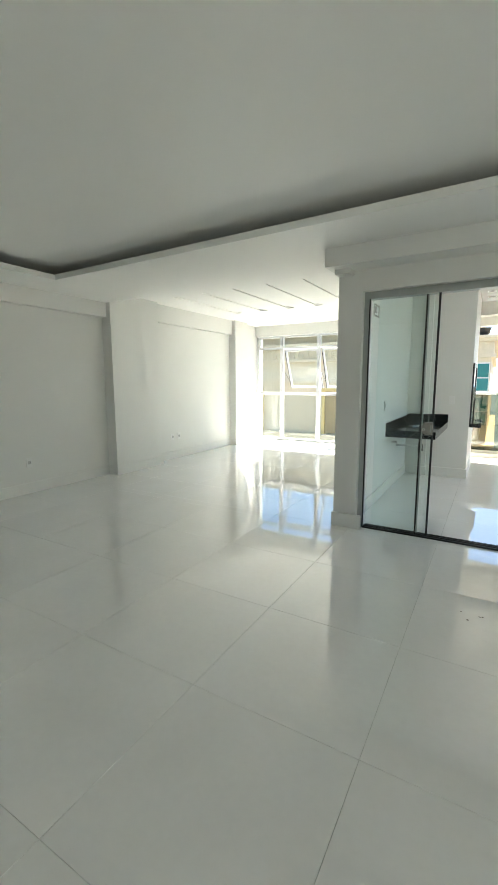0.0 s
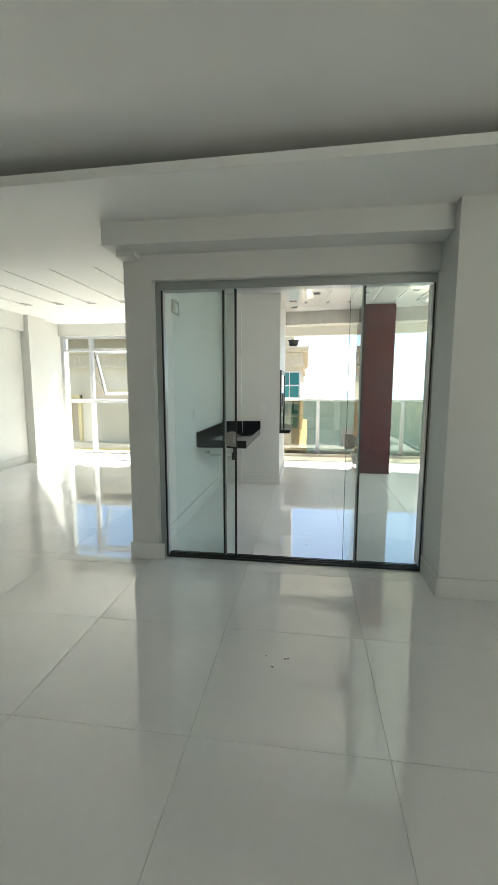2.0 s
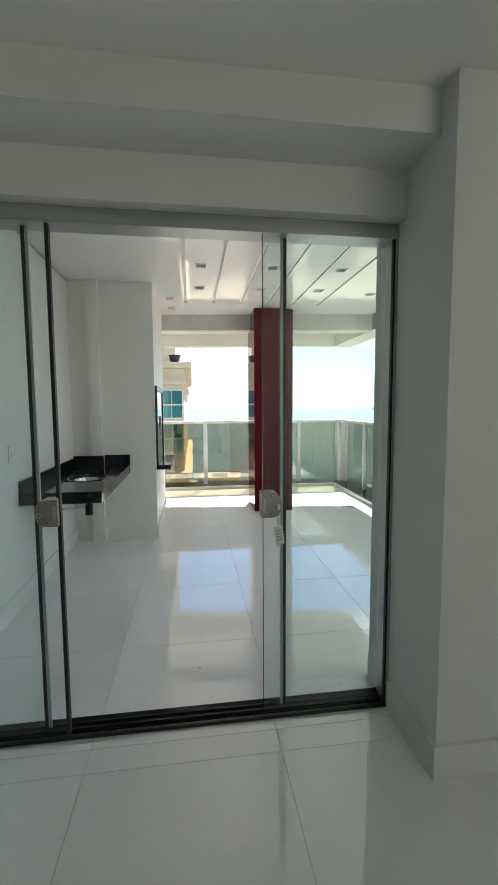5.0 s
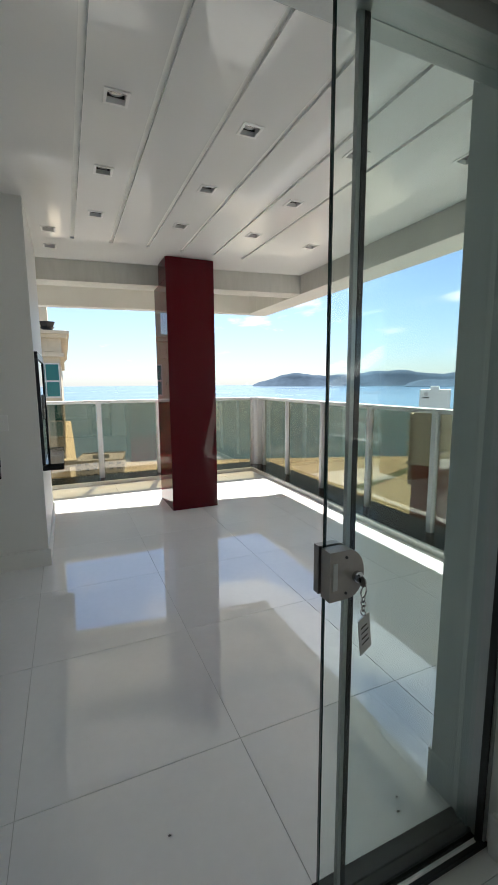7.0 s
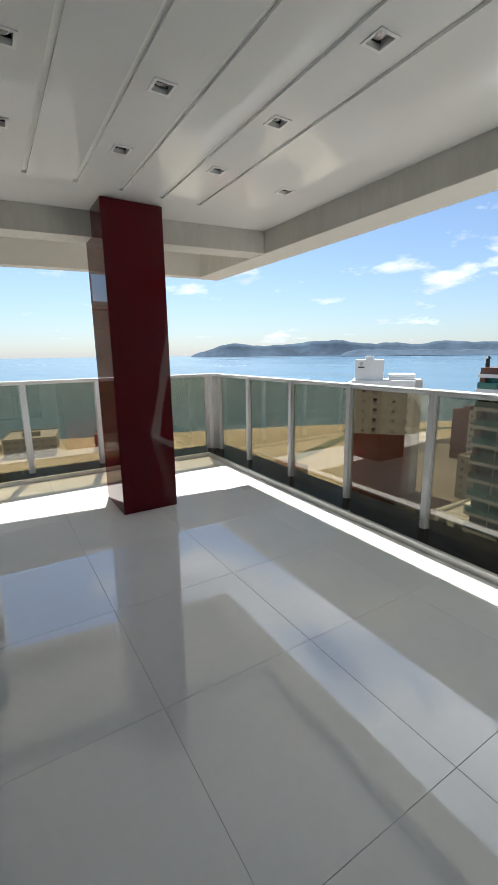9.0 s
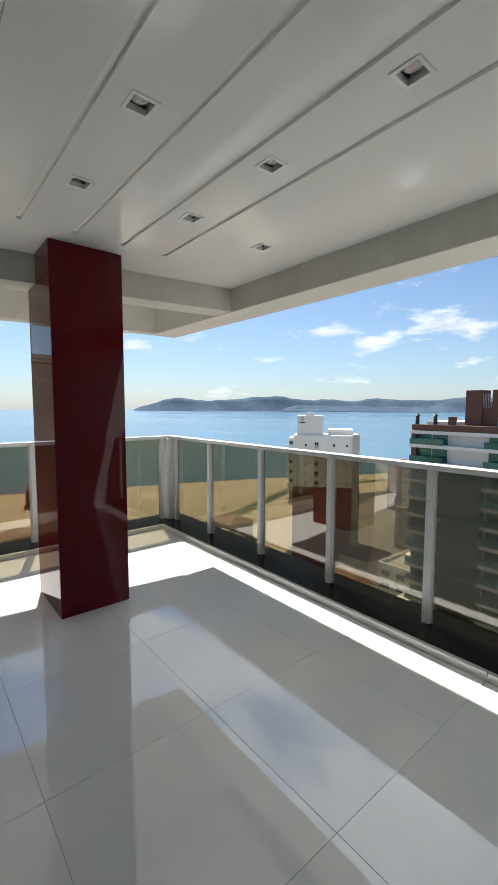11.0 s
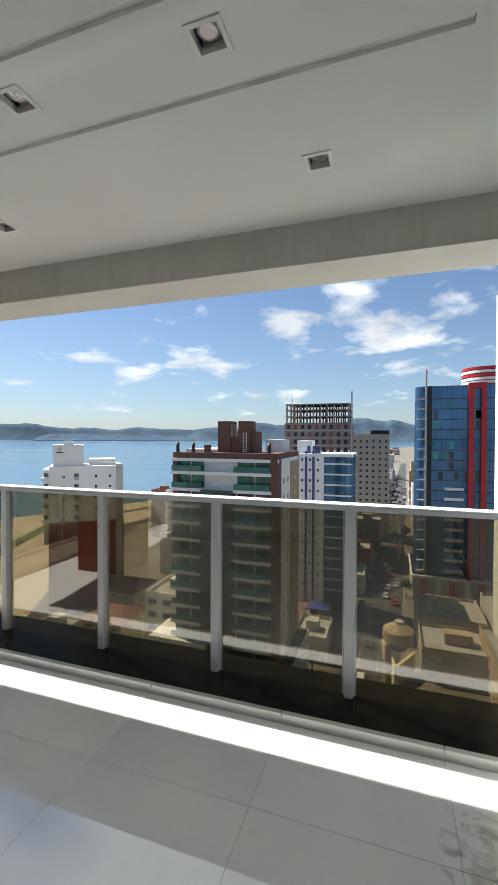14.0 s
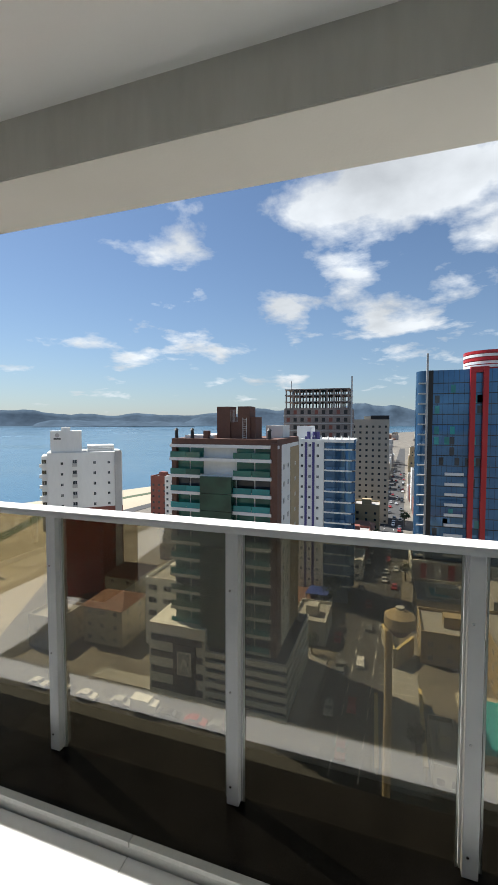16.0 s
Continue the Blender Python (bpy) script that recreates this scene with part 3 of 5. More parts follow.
def key_ring():
    kx, ky = 1.464, -0.046
    e = empty("key_ring", kx, ky, 0.978)
    bm = box(kx - 0.0015, kx + 0.0015, ky - 0.012, ky + 0.010, 0.972, 0.984, 0.0008)
    add_cyl(bm, 0.011, 0.011, 0.003, pose(kx, ky - 0.014, 0.978, 0, 90), 16)
    part("inserted_key", bm, STEEL, e)

    def ring(zc, r, turn):
        b = bmesh.new()
        for i in range(18):
            a0, a1 = 2 * math.pi * i / 18, 2 * math.pi * (i + 1) / 18
            p0 = Vector((kx + r * math.sin(a0) * math.cos(turn), ky - 0.018 + r * math.sin(a0) * math.sin(turn), zc + r * math.cos(a0)))
            p1 = Vector((kx + r * math.sin(a1) * math.cos(turn), ky - 0.018 + r * math.sin(a1) * math.sin(turn), zc + r * math.cos(a1)))
            d = p1 - p0
            add_cyl(b, 0.0013, 0.0013, d.length * 1.1, Matrix.Translation((p0 + p1) / 2) @ d.to_track_quat("Z", "Y").to_matrix().to_4x4(), 6)
        return b

    part("ring", ring(0.958, 0.012, 0.4), STEEL, e)
    for k in range(4):
        part("chain_link", ring(0.941 - k * 0.010, 0.006, 0.4 + 1.5 * (k % 2)), STEEL, e)
    m = Matrix.Translation((kx + 0.006, ky - 0.018, 0.862)) @ Euler((0, radians(-9), radians(20))).to_matrix().to_4x4()
    part("tag", box(-0.021, 0.021, -0.0015, 0.0015, -0.042, 0.042, 0.001, m), PLASTIC, e, "pale plastic key tag")
    for k in range(4):
        part("tag_writing_bar", box(-0.014, 0.008 + 0.004 * (k % 2), -0.0022, -0.0016, 0.020 - k * 0.013, 0.023 - k * 0.013, 0, m), DARK, e)
    tagged(e, "key in the door lock with a pale tag on a chain", "keys")


key_ring()
structure("threshold", box(0.0, 2.0, 0.018, 0.112, -0.004, 0.004, 0.001), LEDGE_GRANITE, "dark grey granite door threshold", "threshold")


# ---- downlights ----
def downlight(x, y):
    e = empty("downlight", x, y, CEIL_Z)
    bm = bmesh.new()
    for b in ((-0.056, 0.056, 0.041, 0.056), (-0.056, 0.056, -0.056, -0.041), (-0.056, -0.041, -0.041, 0.041), (0.041, 0.056, -0.041, 0.041)):
        add_box(bm, x + b[0], x + b[1], y + b[2], y + b[3], CEIL_Z - 0.005, CEIL_Z, 0.001)
    part("trim_frame", bm, PLASTIC, e, "white square trim frame")
    bm = bmesh.new()
    for b in ((-0.0445, 0.0445, 0.0435, 0.0445), (-0.0445, 0.0445, -0.0445, -0.0435), (-0.0445, -0.0435, -0.0435, 0.0435), (0.0435, 0.0445, -0.0435, 0.0435)):
        add_box(bm, x + b[0], x + b[1], y + b[2], y + b[3], CEIL_Z, CEIL_Z + 0.09)
    add_box(bm, x - 0.0435, x + 0.0435, y - 0.0435, y + 0.0435, CEIL_Z + 0.088, CEIL_Z + 0.09)
    part("housing", bm, PLASTIC, e, "white recessed housing")
    bm = bmesh.new()
    add_cyl(bm, 0.034, 0.018, 0.04, pose(x, y, CEIL_Z + 0.040), 24)
    lamp = part("lamp", bm, GREY_PLASTIC, e, "unlit reflector lamp")
    part("lens", cyl(0.026, 0.026, 0.003, pose(x, y, CEIL_Z + 0.0185), 24), STEEL, lamp)
    part("gimbal", box(x - 0.042, x + 0.042, y - 0.040, y - 0.036, CEIL_Z + 0.020, CEIL_Z + 0.035), DARK, e)
    part("gimbal", box(x - 0.042, x + 0.042, y + 0.036, y + 0.040, CEIL_Z + 0.020, CEIL_Z + 0.035), DARK, e)
    return tagged(e, "unlit square recessed downlight with a white trim", "downlight", "downlights of the terrace ceiling")


first_light = downlight(*LIGHTS[0])
for lx, ly in LIGHTS[1:]:
    copy_thing(first_light, pose(lx, ly, CEIL_Z))


# ---- red column ----
def red_column():
    x0, x1, y0, y1, z1 = 1.925, 2.438, 3.677, 4.28, 2.664
    e = empty("red_column", (x0 + x1) / 2, (y0 + y1) / 2, 0)
    part("core", box(x0 + 0.012, x1 - 0.012, y0 + 0.012, y1 - 0.012, 0.0, z1 + 0.006), BLACK_METAL, e)
    part("front_panel", box(x0, x1, y0, y0 + 0.008, 0.002, z1, 0.0012), RED, e)
    part("back_panel", box(x0, x1, y1 - 0.008, y1, 0.002, BEAM_Z - 0.008, 0.0012), RED, e)
    for xa in (x0, x1 - 0.008):
        part("side_panel", box(xa, xa + 0.008, y0 + 0.010, y1 - 0.010, 0.002, BEAM_Z - 0.012, 0.0012), RED, e)
        part("upper_side_panel", box(xa, xa + 0.008, y0 + 0.010, y0 + 0.36, BEAM_Z - 0.008, z1, 0.0012), RED, e)
    return tagged(e, "square column clad in glossy dark red glass panels", "column")


red_column()


# ---- wet counter ----
def counter():
    e = empty("granite_counter", 0.17, 2.03, 0.71)
    hole = (0.06, 0.36, 1.78, 2.16)
    part("worktop", pierced(-0.11, 0.455, 1.335, 2.665, 0.765, 0.80, [hole]), GRANITE, e)
    bm = bmesh.new()
    add_box(bm, 0.425, 0.453, 1.337, 2.664, 0.714, 0.765, 0.001)
    add_box(bm, -0.11, 0.425, 1.337, 1.365, 0.714, 0.765, 0.001)
    part("apron", bm, GRANITE, e)
    part("side_splashback", box(-0.11, -0.088, 1.337, 2.665, 0.80, 0.888, 0.001), GRANITE, e)
    bm = bmesh.new()
    add_box(bm, 0.205, 0.455, 2.69, 2.727, 0.714, 0.80)
    add_box(bm, 0.205, 0.458, 2.705, 2.727, 0.80, 0.912, 0.001)
    add_box(bm, -0.088, 0.205, 2.641, 2.663, 0.80, 0.912, 0.001)
    add_box(bm, 0.205, 0.455, 2.665, 2.69, 0.765, 0.80)
    part("back_splashback", bm, GRANITE, e)
    tagged(e, "black polished granite counter fixed to the white wall", "counter")
    s = empty("sink", 0.21, 1.97, 0.80)
    rings = [(0.165, 0.205, 0.801), (0.165, 0.205, 0.8035), (0.150, 0.190, 0.8035), (0.146, 0.186, 0.775), (0.138, 0.178, 0.74), (0.11, 0.15, 0.68), (0.03, 0.03, 0.665)]

    def turned(profile, close):
        b = bmesh.new()
        loops = [[b.verts.new((0.21 + rx * math.cos(2 * math.pi * k / 32), 1.97 + ry * math.sin(2 * math.pi * k / 32), z)) for k in range(32)] for rx, ry, z in profile]
        for p, q in zip(loops, loops[1:]):
            for k in range(32):
                b.faces.new((p[k], p[(k + 1) % 32], q[(k + 1) % 32], q[k]))
        if close:
            b.faces.new(loops[-1])
        return b

    part("rim", turned(rings[:4], False), GRANITE, s, "black granite edge of the cut-out")
    part("bowl", turned(rings[3:], True), STEEL, s, smooth=True)
    part("waste", cyl(0.024, 0.024, 0.006, pose(0.21, 1.97, 0.667), 18), CHROME, s)
    tagged(s, "oval stainless steel sink bowl set in the black counter", "sink")
    t = empty("sink_trap", 0.21, 1.97, 0.40)
    bm = bmesh.new()
    add_cyl(bm, 0.02, 0.02, 0.12, pose(0.21, 1.97, 0.605), 16)
    add_cyl(bm, 0.034, 0.030, 0.09, pose(0.21, 1.97, 0.52), 16)
    part("trap_body", bm, RUBBER, t, "black plastic bottle trap", smooth=True)
    bm = bmesh.new()
    add_cyl(bm, 0.014, 0.014, 0.31, pose(0.055, 1.97, 0.53, 0, 90), 12)
    part("waste_pipe", bm, PLASTIC, t, smooth=True)
    tagged(t, "black bottle trap with a white pipe under the counter", "trap")
    v = empty("stop_valve", -0.085, 1.72, 0.60)
    part("valve_body", cyl(0.012, 0.012, 0.05, pose(-0.085, 1.72, 0.60, 0, 90), 12), CHROME, v)
    part("valve_handle", cyl(0.018, 0.018, 0.012, pose(-0.055, 1.72, 0.60, 0, 90), 14), CHROME, v)
    tagged(v, "small chrome stop valve on the wall", "valve")


counter()


# ---- built-in barbecue ----
def barbecue():
    e = empty("barbecue", 0.725, 3.2, 0.73)
    y0, y1, z0, z1 = 2.775, 3.70, 0.785, 1.63
    bm = bmesh.new()
    for b in ((y0, y1, z1 - 0.05, z1), (y0, y0 + 0.05, z0, z1 - 0.05), (y1 - 0.05, y1, z0, z1 - 0.05)):
        add_box(bm, 0.725, 0.748, b[0], b[1], b[2], b[3], 0.002)
    part("front_frame", bm, BLACK_METAL, e, "black steel front frame")
    part("firebox_back", box(0.725, 0.729, y0 + 0.05, y1 - 0.05, z0, z1 - 0.05), DARK, e)
    for k in range(2):
        ya = y0 + 0.055 + k * (y1 - y0 - 0.11) / 2
        yb = ya + (y1 - y0 - 0.11) / 2 - 0.004
        dr = part("glass_door", box(0.732, 0.738, ya, yb, z0 + 0.01, z1 - 0.055, 0.001), MIRROR_BLACK, e, "smoked glass door")
        part("door_handle", box(0.738, 0.752, (yb - 0.03) if k == 0 else (ya + 0.018), (yb - 0.018) if k == 0 else (ya + 0.03), 1.10, 1.30, 0.002), STEEL, dr)
    part("shelf", box(0.725, 0.875, 2.765, 3.71, 0.735, 0.785, 0.003), GRANITE, e, "polished black granite shelf")
    return tagged(e, "black framed barbecue with smoked glass doors and shelf", "barbecue")


barbecue()


# ---- railing ----
KERB = 0.052
kerb_side = structure("kerb_side", box(3.575, 3.603, 0.20, 5.27, -0.30, KERB - 0.022), MARBLE, "pale stone kerb at the terrace edge", "kerb")
kerb_sea = structure("kerb_sea", box(-0.11, 3.603, 5.27, 5.298, -0.30, KERB - 0.022), MARBLE, "pale stone kerb at the terrace edge", "kerb")
structure("ledge_side", box(3.604, 4.06, 0.20, 5.76, -0.35, 0.046, 0.004), LEDGE_GRANITE, "dark granite ledge under the railing", "ledge")
structure("ledge_sea", box(-0.11, 3.603, 5.299, 5.76, -0.35, 0.046, 0.004), LEDGE_GRANITE, "dark granite ledge under the railing", "ledge")
structure("slab_edge", box(-0.27, 4.05, 0.12, 5.75, -0.9, -0.352), SOFFIT, "rendered edge of the terrace slab", "slab")


def add_post(bm, x, y, z0, z1, along):
    """A narrow rounded spine towards the terrace on a wide flange that holds the glass."""
    if along == "y":
        add_box(bm, x + 0.008, x + 0.032, y - 0.031, y + 0.031, z0, z1, 0.002)
        add_box(bm, x - 0.020, x + 0.009, y - 0.025, y + 0.025, z0, z1, 0.004)
    else:
        add_box(bm, x - 0.031, x + 0.031, y + 0.008, y + 0.032, z0, z1, 0.002)
        add_box(bm, x - 0.025, x + 0.025, y - 0.020, y + 0.009, z0, z1, 0.004)


def railing(name, along, fixed, posts, ends, label):
    e = empty(name, *( (fixed, (ends[0] + ends[1]) / 2) if along == "y" else ((ends[0] + ends[1]) / 2, fixed) ), 0.046)
    bm = bmesh.new()
    w = 0.052
    if along == "y":
        add_box(bm, fixed - w, fixed + w, ends[0], ends[1], 1.126, 1.158, 0.014)
        add_box(bm, fixed + 0.005, fixed + 0.040, ends[0], ends[1] - 0.05, 1.112, 1.126, 0.002)
    else:
        add_box(bm, ends[0], ends[1], fixed - w, fixed + w, 1.126, 1.158, 0.014)
        add_box(bm, ends[0], ends[1] - 0.05, fixed + 0.005, fixed + 0.040, 1.112, 1.126, 0.002)
    part("handrail", bm, ALU, e, "white aluminium handrail")
    for p in posts:
        bm = bmesh.new()
        x, y = (fixed, p) if along == "y" else (p, fixed)
        add_post(bm, x, y, 0.046, 1.126, along)
        po = part("post", bm, ALU, e)
        for z in (0.12, 0.5, 0.9):
            m = pose(x - 0.021, y + 0.008, z, 0, 90) if along == "y" else pose(x + 0.008, y - 0.021, z, 90)
            part("screw", cyl(0.0045, 0.0045, 0.004, m, 10), STEEL, po)
    stops = [ends[0]] + list(posts) + [ends[1]]
    for p0, p1 in zip(stops, stops[1:]):
        if p1 - p0 < 0.2:
            continue
        a, b = p0 + 0.034, p1 - 0.034
        g = box(fixed + 0.016, fixed + 0.026, a, b, 0.040, 1.114) if along == "y" else box(a, b, fixed + 0.016, fixed + 0.026, 0.040, 1.114)
        part("pane", g, RAIL_GLASS, e, "bronze tinted glass pane")
        for q in (a, b - 0.006):
            if along == "y":
                bm = box(fixed + 0.010, fixed + 0.015, q, q + 0.006, 0.046, 1.112)
            else:
                bm = box(q, q + 0.006, fixed + 0.010, fixed + 0.015, 0.046, 1.112)
            part("glazing_bead", bm, ALU_GREY, e)
    return tagged(e, label, "railing")


railing("glass_railing", "y", RAIL_X, [0.26, 1.115, 1.945, 2.81, 3.70, 4.61, 5.40], (0.20, 5.602), "white aluminium railing with bronze tinted glass panes")
railing("glass_railing", "x", RAIL_Y, [0.50, 1.335, 2.17, 3.01, 3.72], (-0.11, 3.796), "white aluminium railing with bronze tinted glass panes")
part_corner = box(3.765, 3.90, 5.46, 5.60, 0.046, 1.126, 0.012)
tagged(mesh_object("corner_post", part_corner, ALU), "wide white aluminium corner post of the railing", "post")


def floor_drain():
    e = empty("floor_drain", 3.26, 3.73, 0)
    bm = bmesh.new()
    for b in ((-0.07, 0.07, 0.06, 0.07), (-0.07, 0.07, -0.07, -0.06), (-0.07, -0.06, -0.06, 0.06), (0.06, 0.07, -0.06, 0.06)):
        add_box(bm, 3.26 + b[0], 3.26 + b[1], 3.73 + b[2], 3.73 + b[3], 0.0005, 0.004, 0.0008)
    part("frame", bm, PLASTIC, e)
    for k in range(7):
        part("slot_bar", box(3.205, 3.315, 3.683 + k * 0.015, 3.691 + k * 0.015, 0.0005, 0.003), PLASTIC, e)
    tagged(e, "square pale floor drain grate set in the tiles", "drain")


floor_drain()


# ---- tall window of the far room ----
def window():
    w = empty("window_1", -2.15, 5.06, 0)
    X = [-4.06 + 0.06, -3.325, -2.42, -1.515, -0.61, -0.305]
    bm = bmesh.new()
    for z0, z1 in ((0.0, 0.055), (1.065, 1.135), (2.12, 2.165), (2.375, 2.42)):
        add_box(bm, -3.98, -0.27, 5.02, 5.10, z0, z1, 0.004)
    part("window_frame", bm, ALU, w, "white aluminium window frame")
    for x in (-3.945, -3.325, -2.42, -1.515, -0.61, -0.305):
        part("mullion", box(x - 0.035, x + 0.035, 5.015, 5.105, 0.0, 2.42, 0.004), ALU, w)
    cols = [-3.945, -3.325, -2.42, -1.515, -0.61, -0.305]
    for k, (xa, xb) in enumerate(zip(cols, cols[1:])):
        for z0, z1 in ((0.055, 1.065), (1.135, 2.12), (2.165, 2.375)):
            if z0 == 1.135 and k in (1, 2, 3):
                continue
            p = part("pane", box(xa + 0.035, xb - 0.035, 5.056, 5.062, z0, z1), WIN_GLASS, w)
            p.visible_shadow = False
        if k in (1, 2, 3):
            hinge = Matrix.Translation((0, 5.09, 2.11)) @ Matrix.Rotation(radians(24), 4, "X") @ Matrix.Translation((0, -5.09, -2.11))
            bm = bmesh.new()
            x0, x1 = xa + 0.045, xb - 0.045
            for b in ((x0, x1, 2.06, 2.11), (x0, x1, 1.14, 1.19), (x0, x0 + 0.045, 1.19, 2.06), (x1 - 0.045, x1, 1.19, 2.06)):
                add_box(bm, b[0], b[1], 5.08, 5.11, b[2], b[3], 0.003, hinge)
            s = part("awning_sash", bm, ALU, w, "white top hung sash pushed outwards")
            p = part("pane", box(x0 + 0.045, x1 - 0.045, 5.092, 5.098, 1.19, 2.06, 0, hinge), WIN_GLASS, s)
            p.visible_shadow = False
            bm = bmesh.new()
            for xx in (x0, x1 - 0.012):
                add_box(bm, xx, xx + 0.012, 5.075, 5.08, 1.14, 2.11, 0, hinge)
            part("gasket", bm, RUBBER, s, "black rubber gasket")
            for xx in (x0 - 0.006, x1):
                a, b = Vector((xx, 5.09, 1.62)), hinge @ Vector((xx, 5.09, 1.30))
                dd = b - a
                bm = bmesh.new()
                add_cyl(bm, 0.006, 0.006, dd.length, Matrix.Translation((a + b) / 2) @ dd.to_track_quat("Z", "Y").to_matrix().to_4x4(), 8)
                part("stay_arm", bm, STEEL, s)
    tagged(w, "tall white aluminium window with open awning sashes", "window", kind="structure")


window()
structure("wall_window_left", box(-4.3, -3.98, 5.06, 5.30, -0.30, 2.80), WALL, "white wall end beside the window", "wall")
structure("window_sill", box(-3.98, -0.27, 5.10, 5.34, -0.30, -0.004), SOFFIT, "rendered outer sill under the tall window", "sill")

# crumbs of mortar left on the polished tiles
CRUMB = material("dried_mortar", (0.10, 0.09, 0.08), 0.9, vary=0.3, scale=80)
rng = random.Random(4)
for cx, cy in ((0.93, -1.19), (1.03, -1.20), (1.045, -1.195), (0.97, -1.27), (1.13, 0.40), (1.86, 0.21), (1.83, 0.17)):
    bm = bmesh.new()
    bmesh.ops.create_icosphere(bm, subdivisions=1, radius=0.005, matrix=pose(cx, cy, 0.002) @ Matrix.Diagonal((rng.uniform(0.8, 1.8), rng.uniform(0.5, 1.0), 0.5, 1)))
    for v in bm.verts:
        v.co += Vector((rng.uniform(-1, 1), rng.uniform(-1, 1), 0)) * 0.0012
        v.co.z = max(v.co.z, 0.0)
    tagged(mesh_object("mortar_crumb", bm, CRUMB), "tiny dark crumb of dried mortar on the floor", "crumb", "crumbs on the floor")


# ---- the town, the beach and the bay, seen from the terrace ----
ASPHALT = material("asphalt", (0.055, 0.055, 0.055), 0.9, vary=0.15, scale=0.15, fine=0.12, fine_scale=2)
EARTH = material("town_ground", (0.16, 0.145, 0.12), 0.95, vary=0.35, scale=0.06, fine=0.2, fine_scale=0.8)
SAND = material("beach_sand", (0.40, 0.35, 0.26), 0.95, vary=0.10, scale=0.03, fine=0.06, fine_scale=0.6)
PAVING = material("grey_paving", (0.30, 0.29, 0.27), 0.9, vary=0.12, scale=0.3)
LINE = material("road_paint", (0.70, 0.70, 0.68), 0.8, vary=0.1, scale=1.0)
DIRT = material("dug_earth", (0.17, 0.10, 0.06), 0.95, vary=0.4, scale=0.4, fine=0.3, fine_scale=4)
T_WHITE = material("white_render", (0.72, 0.72, 0.69), 0.8, vary=0.06, scale=0.15, fine=0.03, fine_scale=1.5, stretch=(1, 1, 0.3))
T_GREY = material("grey_render", (0.42, 0.41, 0.39), 0.85, vary=0.1, scale=0.2, fine=0.05, fine_scale=1.5)
T_BEIGE = material("beige_render", (0.48, 0.44, 0.36), 0.85, vary=0.07, scale=0.15, fine=0.04, fine_scale=1.5)
T_TAN = material("tan_render", (0.37, 0.29, 0.17), 0.85, vary=0.08, scale=0.2, fine=0.04, fine_scale=1.5)
T_BROWN = material("brown_brick_cladding", (0.13, 0.065, 0.045), 0.8, vary=0.12, scale=0.4, fine=0.1, fine_scale=3)
T_BRICK = material("brick_red_render", (0.22, 0.075, 0.055), 0.85, vary=0.12, scale=0.2, fine=0.06, fine_scale=2)
T_RED = material("bright_red_panel", (0.42, 0.012, 0.015), 0.35, vary=0.06, scale=0.2)
T_PURPLE = material("purple_stripe_paint", (0.07, 0.06, 0.19), 0.7, vary=0.06, scale=0.3)
T_RAW = material("raw_concrete_and_netting", (0.24, 0.20, 0.18), 0.9, vary=0.25, scale=0.25, fine=0.15, fine_scale=1.2)
T_CREAM = material("cream_ornate_render", (0.62, 0.54, 0.40), 0.8, vary=0.06, scale=0.8, fine=0.05, fine_scale=6, bump=0.2, bump_scale=12)
T_YELLOW = material("pale_yellow_render", (0.66, 0.52, 0.24), 0.8, vary=0.06, scale=0.6, fine=0.05, fine_scale=6)
ROOF_TILE = material("clay_roof_tiles", (0.20, 0.105, 0.07), 0.85, vary=0.2, scale=0.5, fine=0.2, fine_scale=4)
ROOF_GREY = material("grey_fibre_roof", (0.34, 0.33, 0.31), 0.85, vary=0.15, scale=0.3, fine=0.1, fine_scale=3)
G_DARK = material("dark_window_glass", (0.03, 0.04, 0.05), 0.08, vary=0.3, scale=0.4, piece=0.4)
G_GREEN = material("green_tinted_glass", (0.03, 0.13, 0.10), 0.06, vary=0.3, scale=0.25, piece=0.3)
G_DEEP = material("dark_green_glass", (0.02, 0.065, 0.042), 0.05, vary=0.4, scale=0.3)
G_TEAL = material("teal_glass", (0.03, 0.22, 0.22), 0.08, vary=0.2, scale=0.3, piece=0.2)
G_BLUE = material("blue_mirror_glass", (0.05, 0.13, 0.25), 0.04, vary=0.3, scale=0.10, metal=0.35, piece=0.25)
POOL = material("pool_water", (0.06, 0.36, 0.42), 0.05, vary=0.1, scale=0.8)
LEAF = material("dark_foliage", (0.045, 0.075, 0.03), 0.8, vary=0.3, scale=0.8)
BARK = material("tree_bark", (0.12, 0.09, 0.06), 0.9, vary=0.2, scale=3)
# the blue of distance haze is mixed into the hills' own colour
HILL = material("haze_tinted_wooded_hills", (0.07, 0.10, 0.135), 1.0, vary=0.25, scale=0.004, fine=0.15, fine_scale=0.02, spec=0.0)
SEA = material("bay_water", (0.042, 0.115, 0.18), 0.22, vary=0.16, scale=0.004, fine=0.08, fine_scale=0.05, bump=0.5, bump_scale=0.25, rough_vary=0.06, stretch=(1, 0.5, 1))


def lpart(name, bm, mat, parent, label="", smooth=False):
    """A part built in its parent's own coordinates."""
    ob = mesh_object(name, bm, mat, smooth)
    ob.parent = parent
    if label:
        ob["label"] = label
    return ob


def shared(name, me, parent, x, y, z, rz=0, s=(1, 1, 1)):
    ob = new(name, me)
    ob.parent = parent
    ob.matrix_basis = pose(x, y, z, 0, 0, rz) @ Matrix.Diagonal((*s, 1))
    return ob


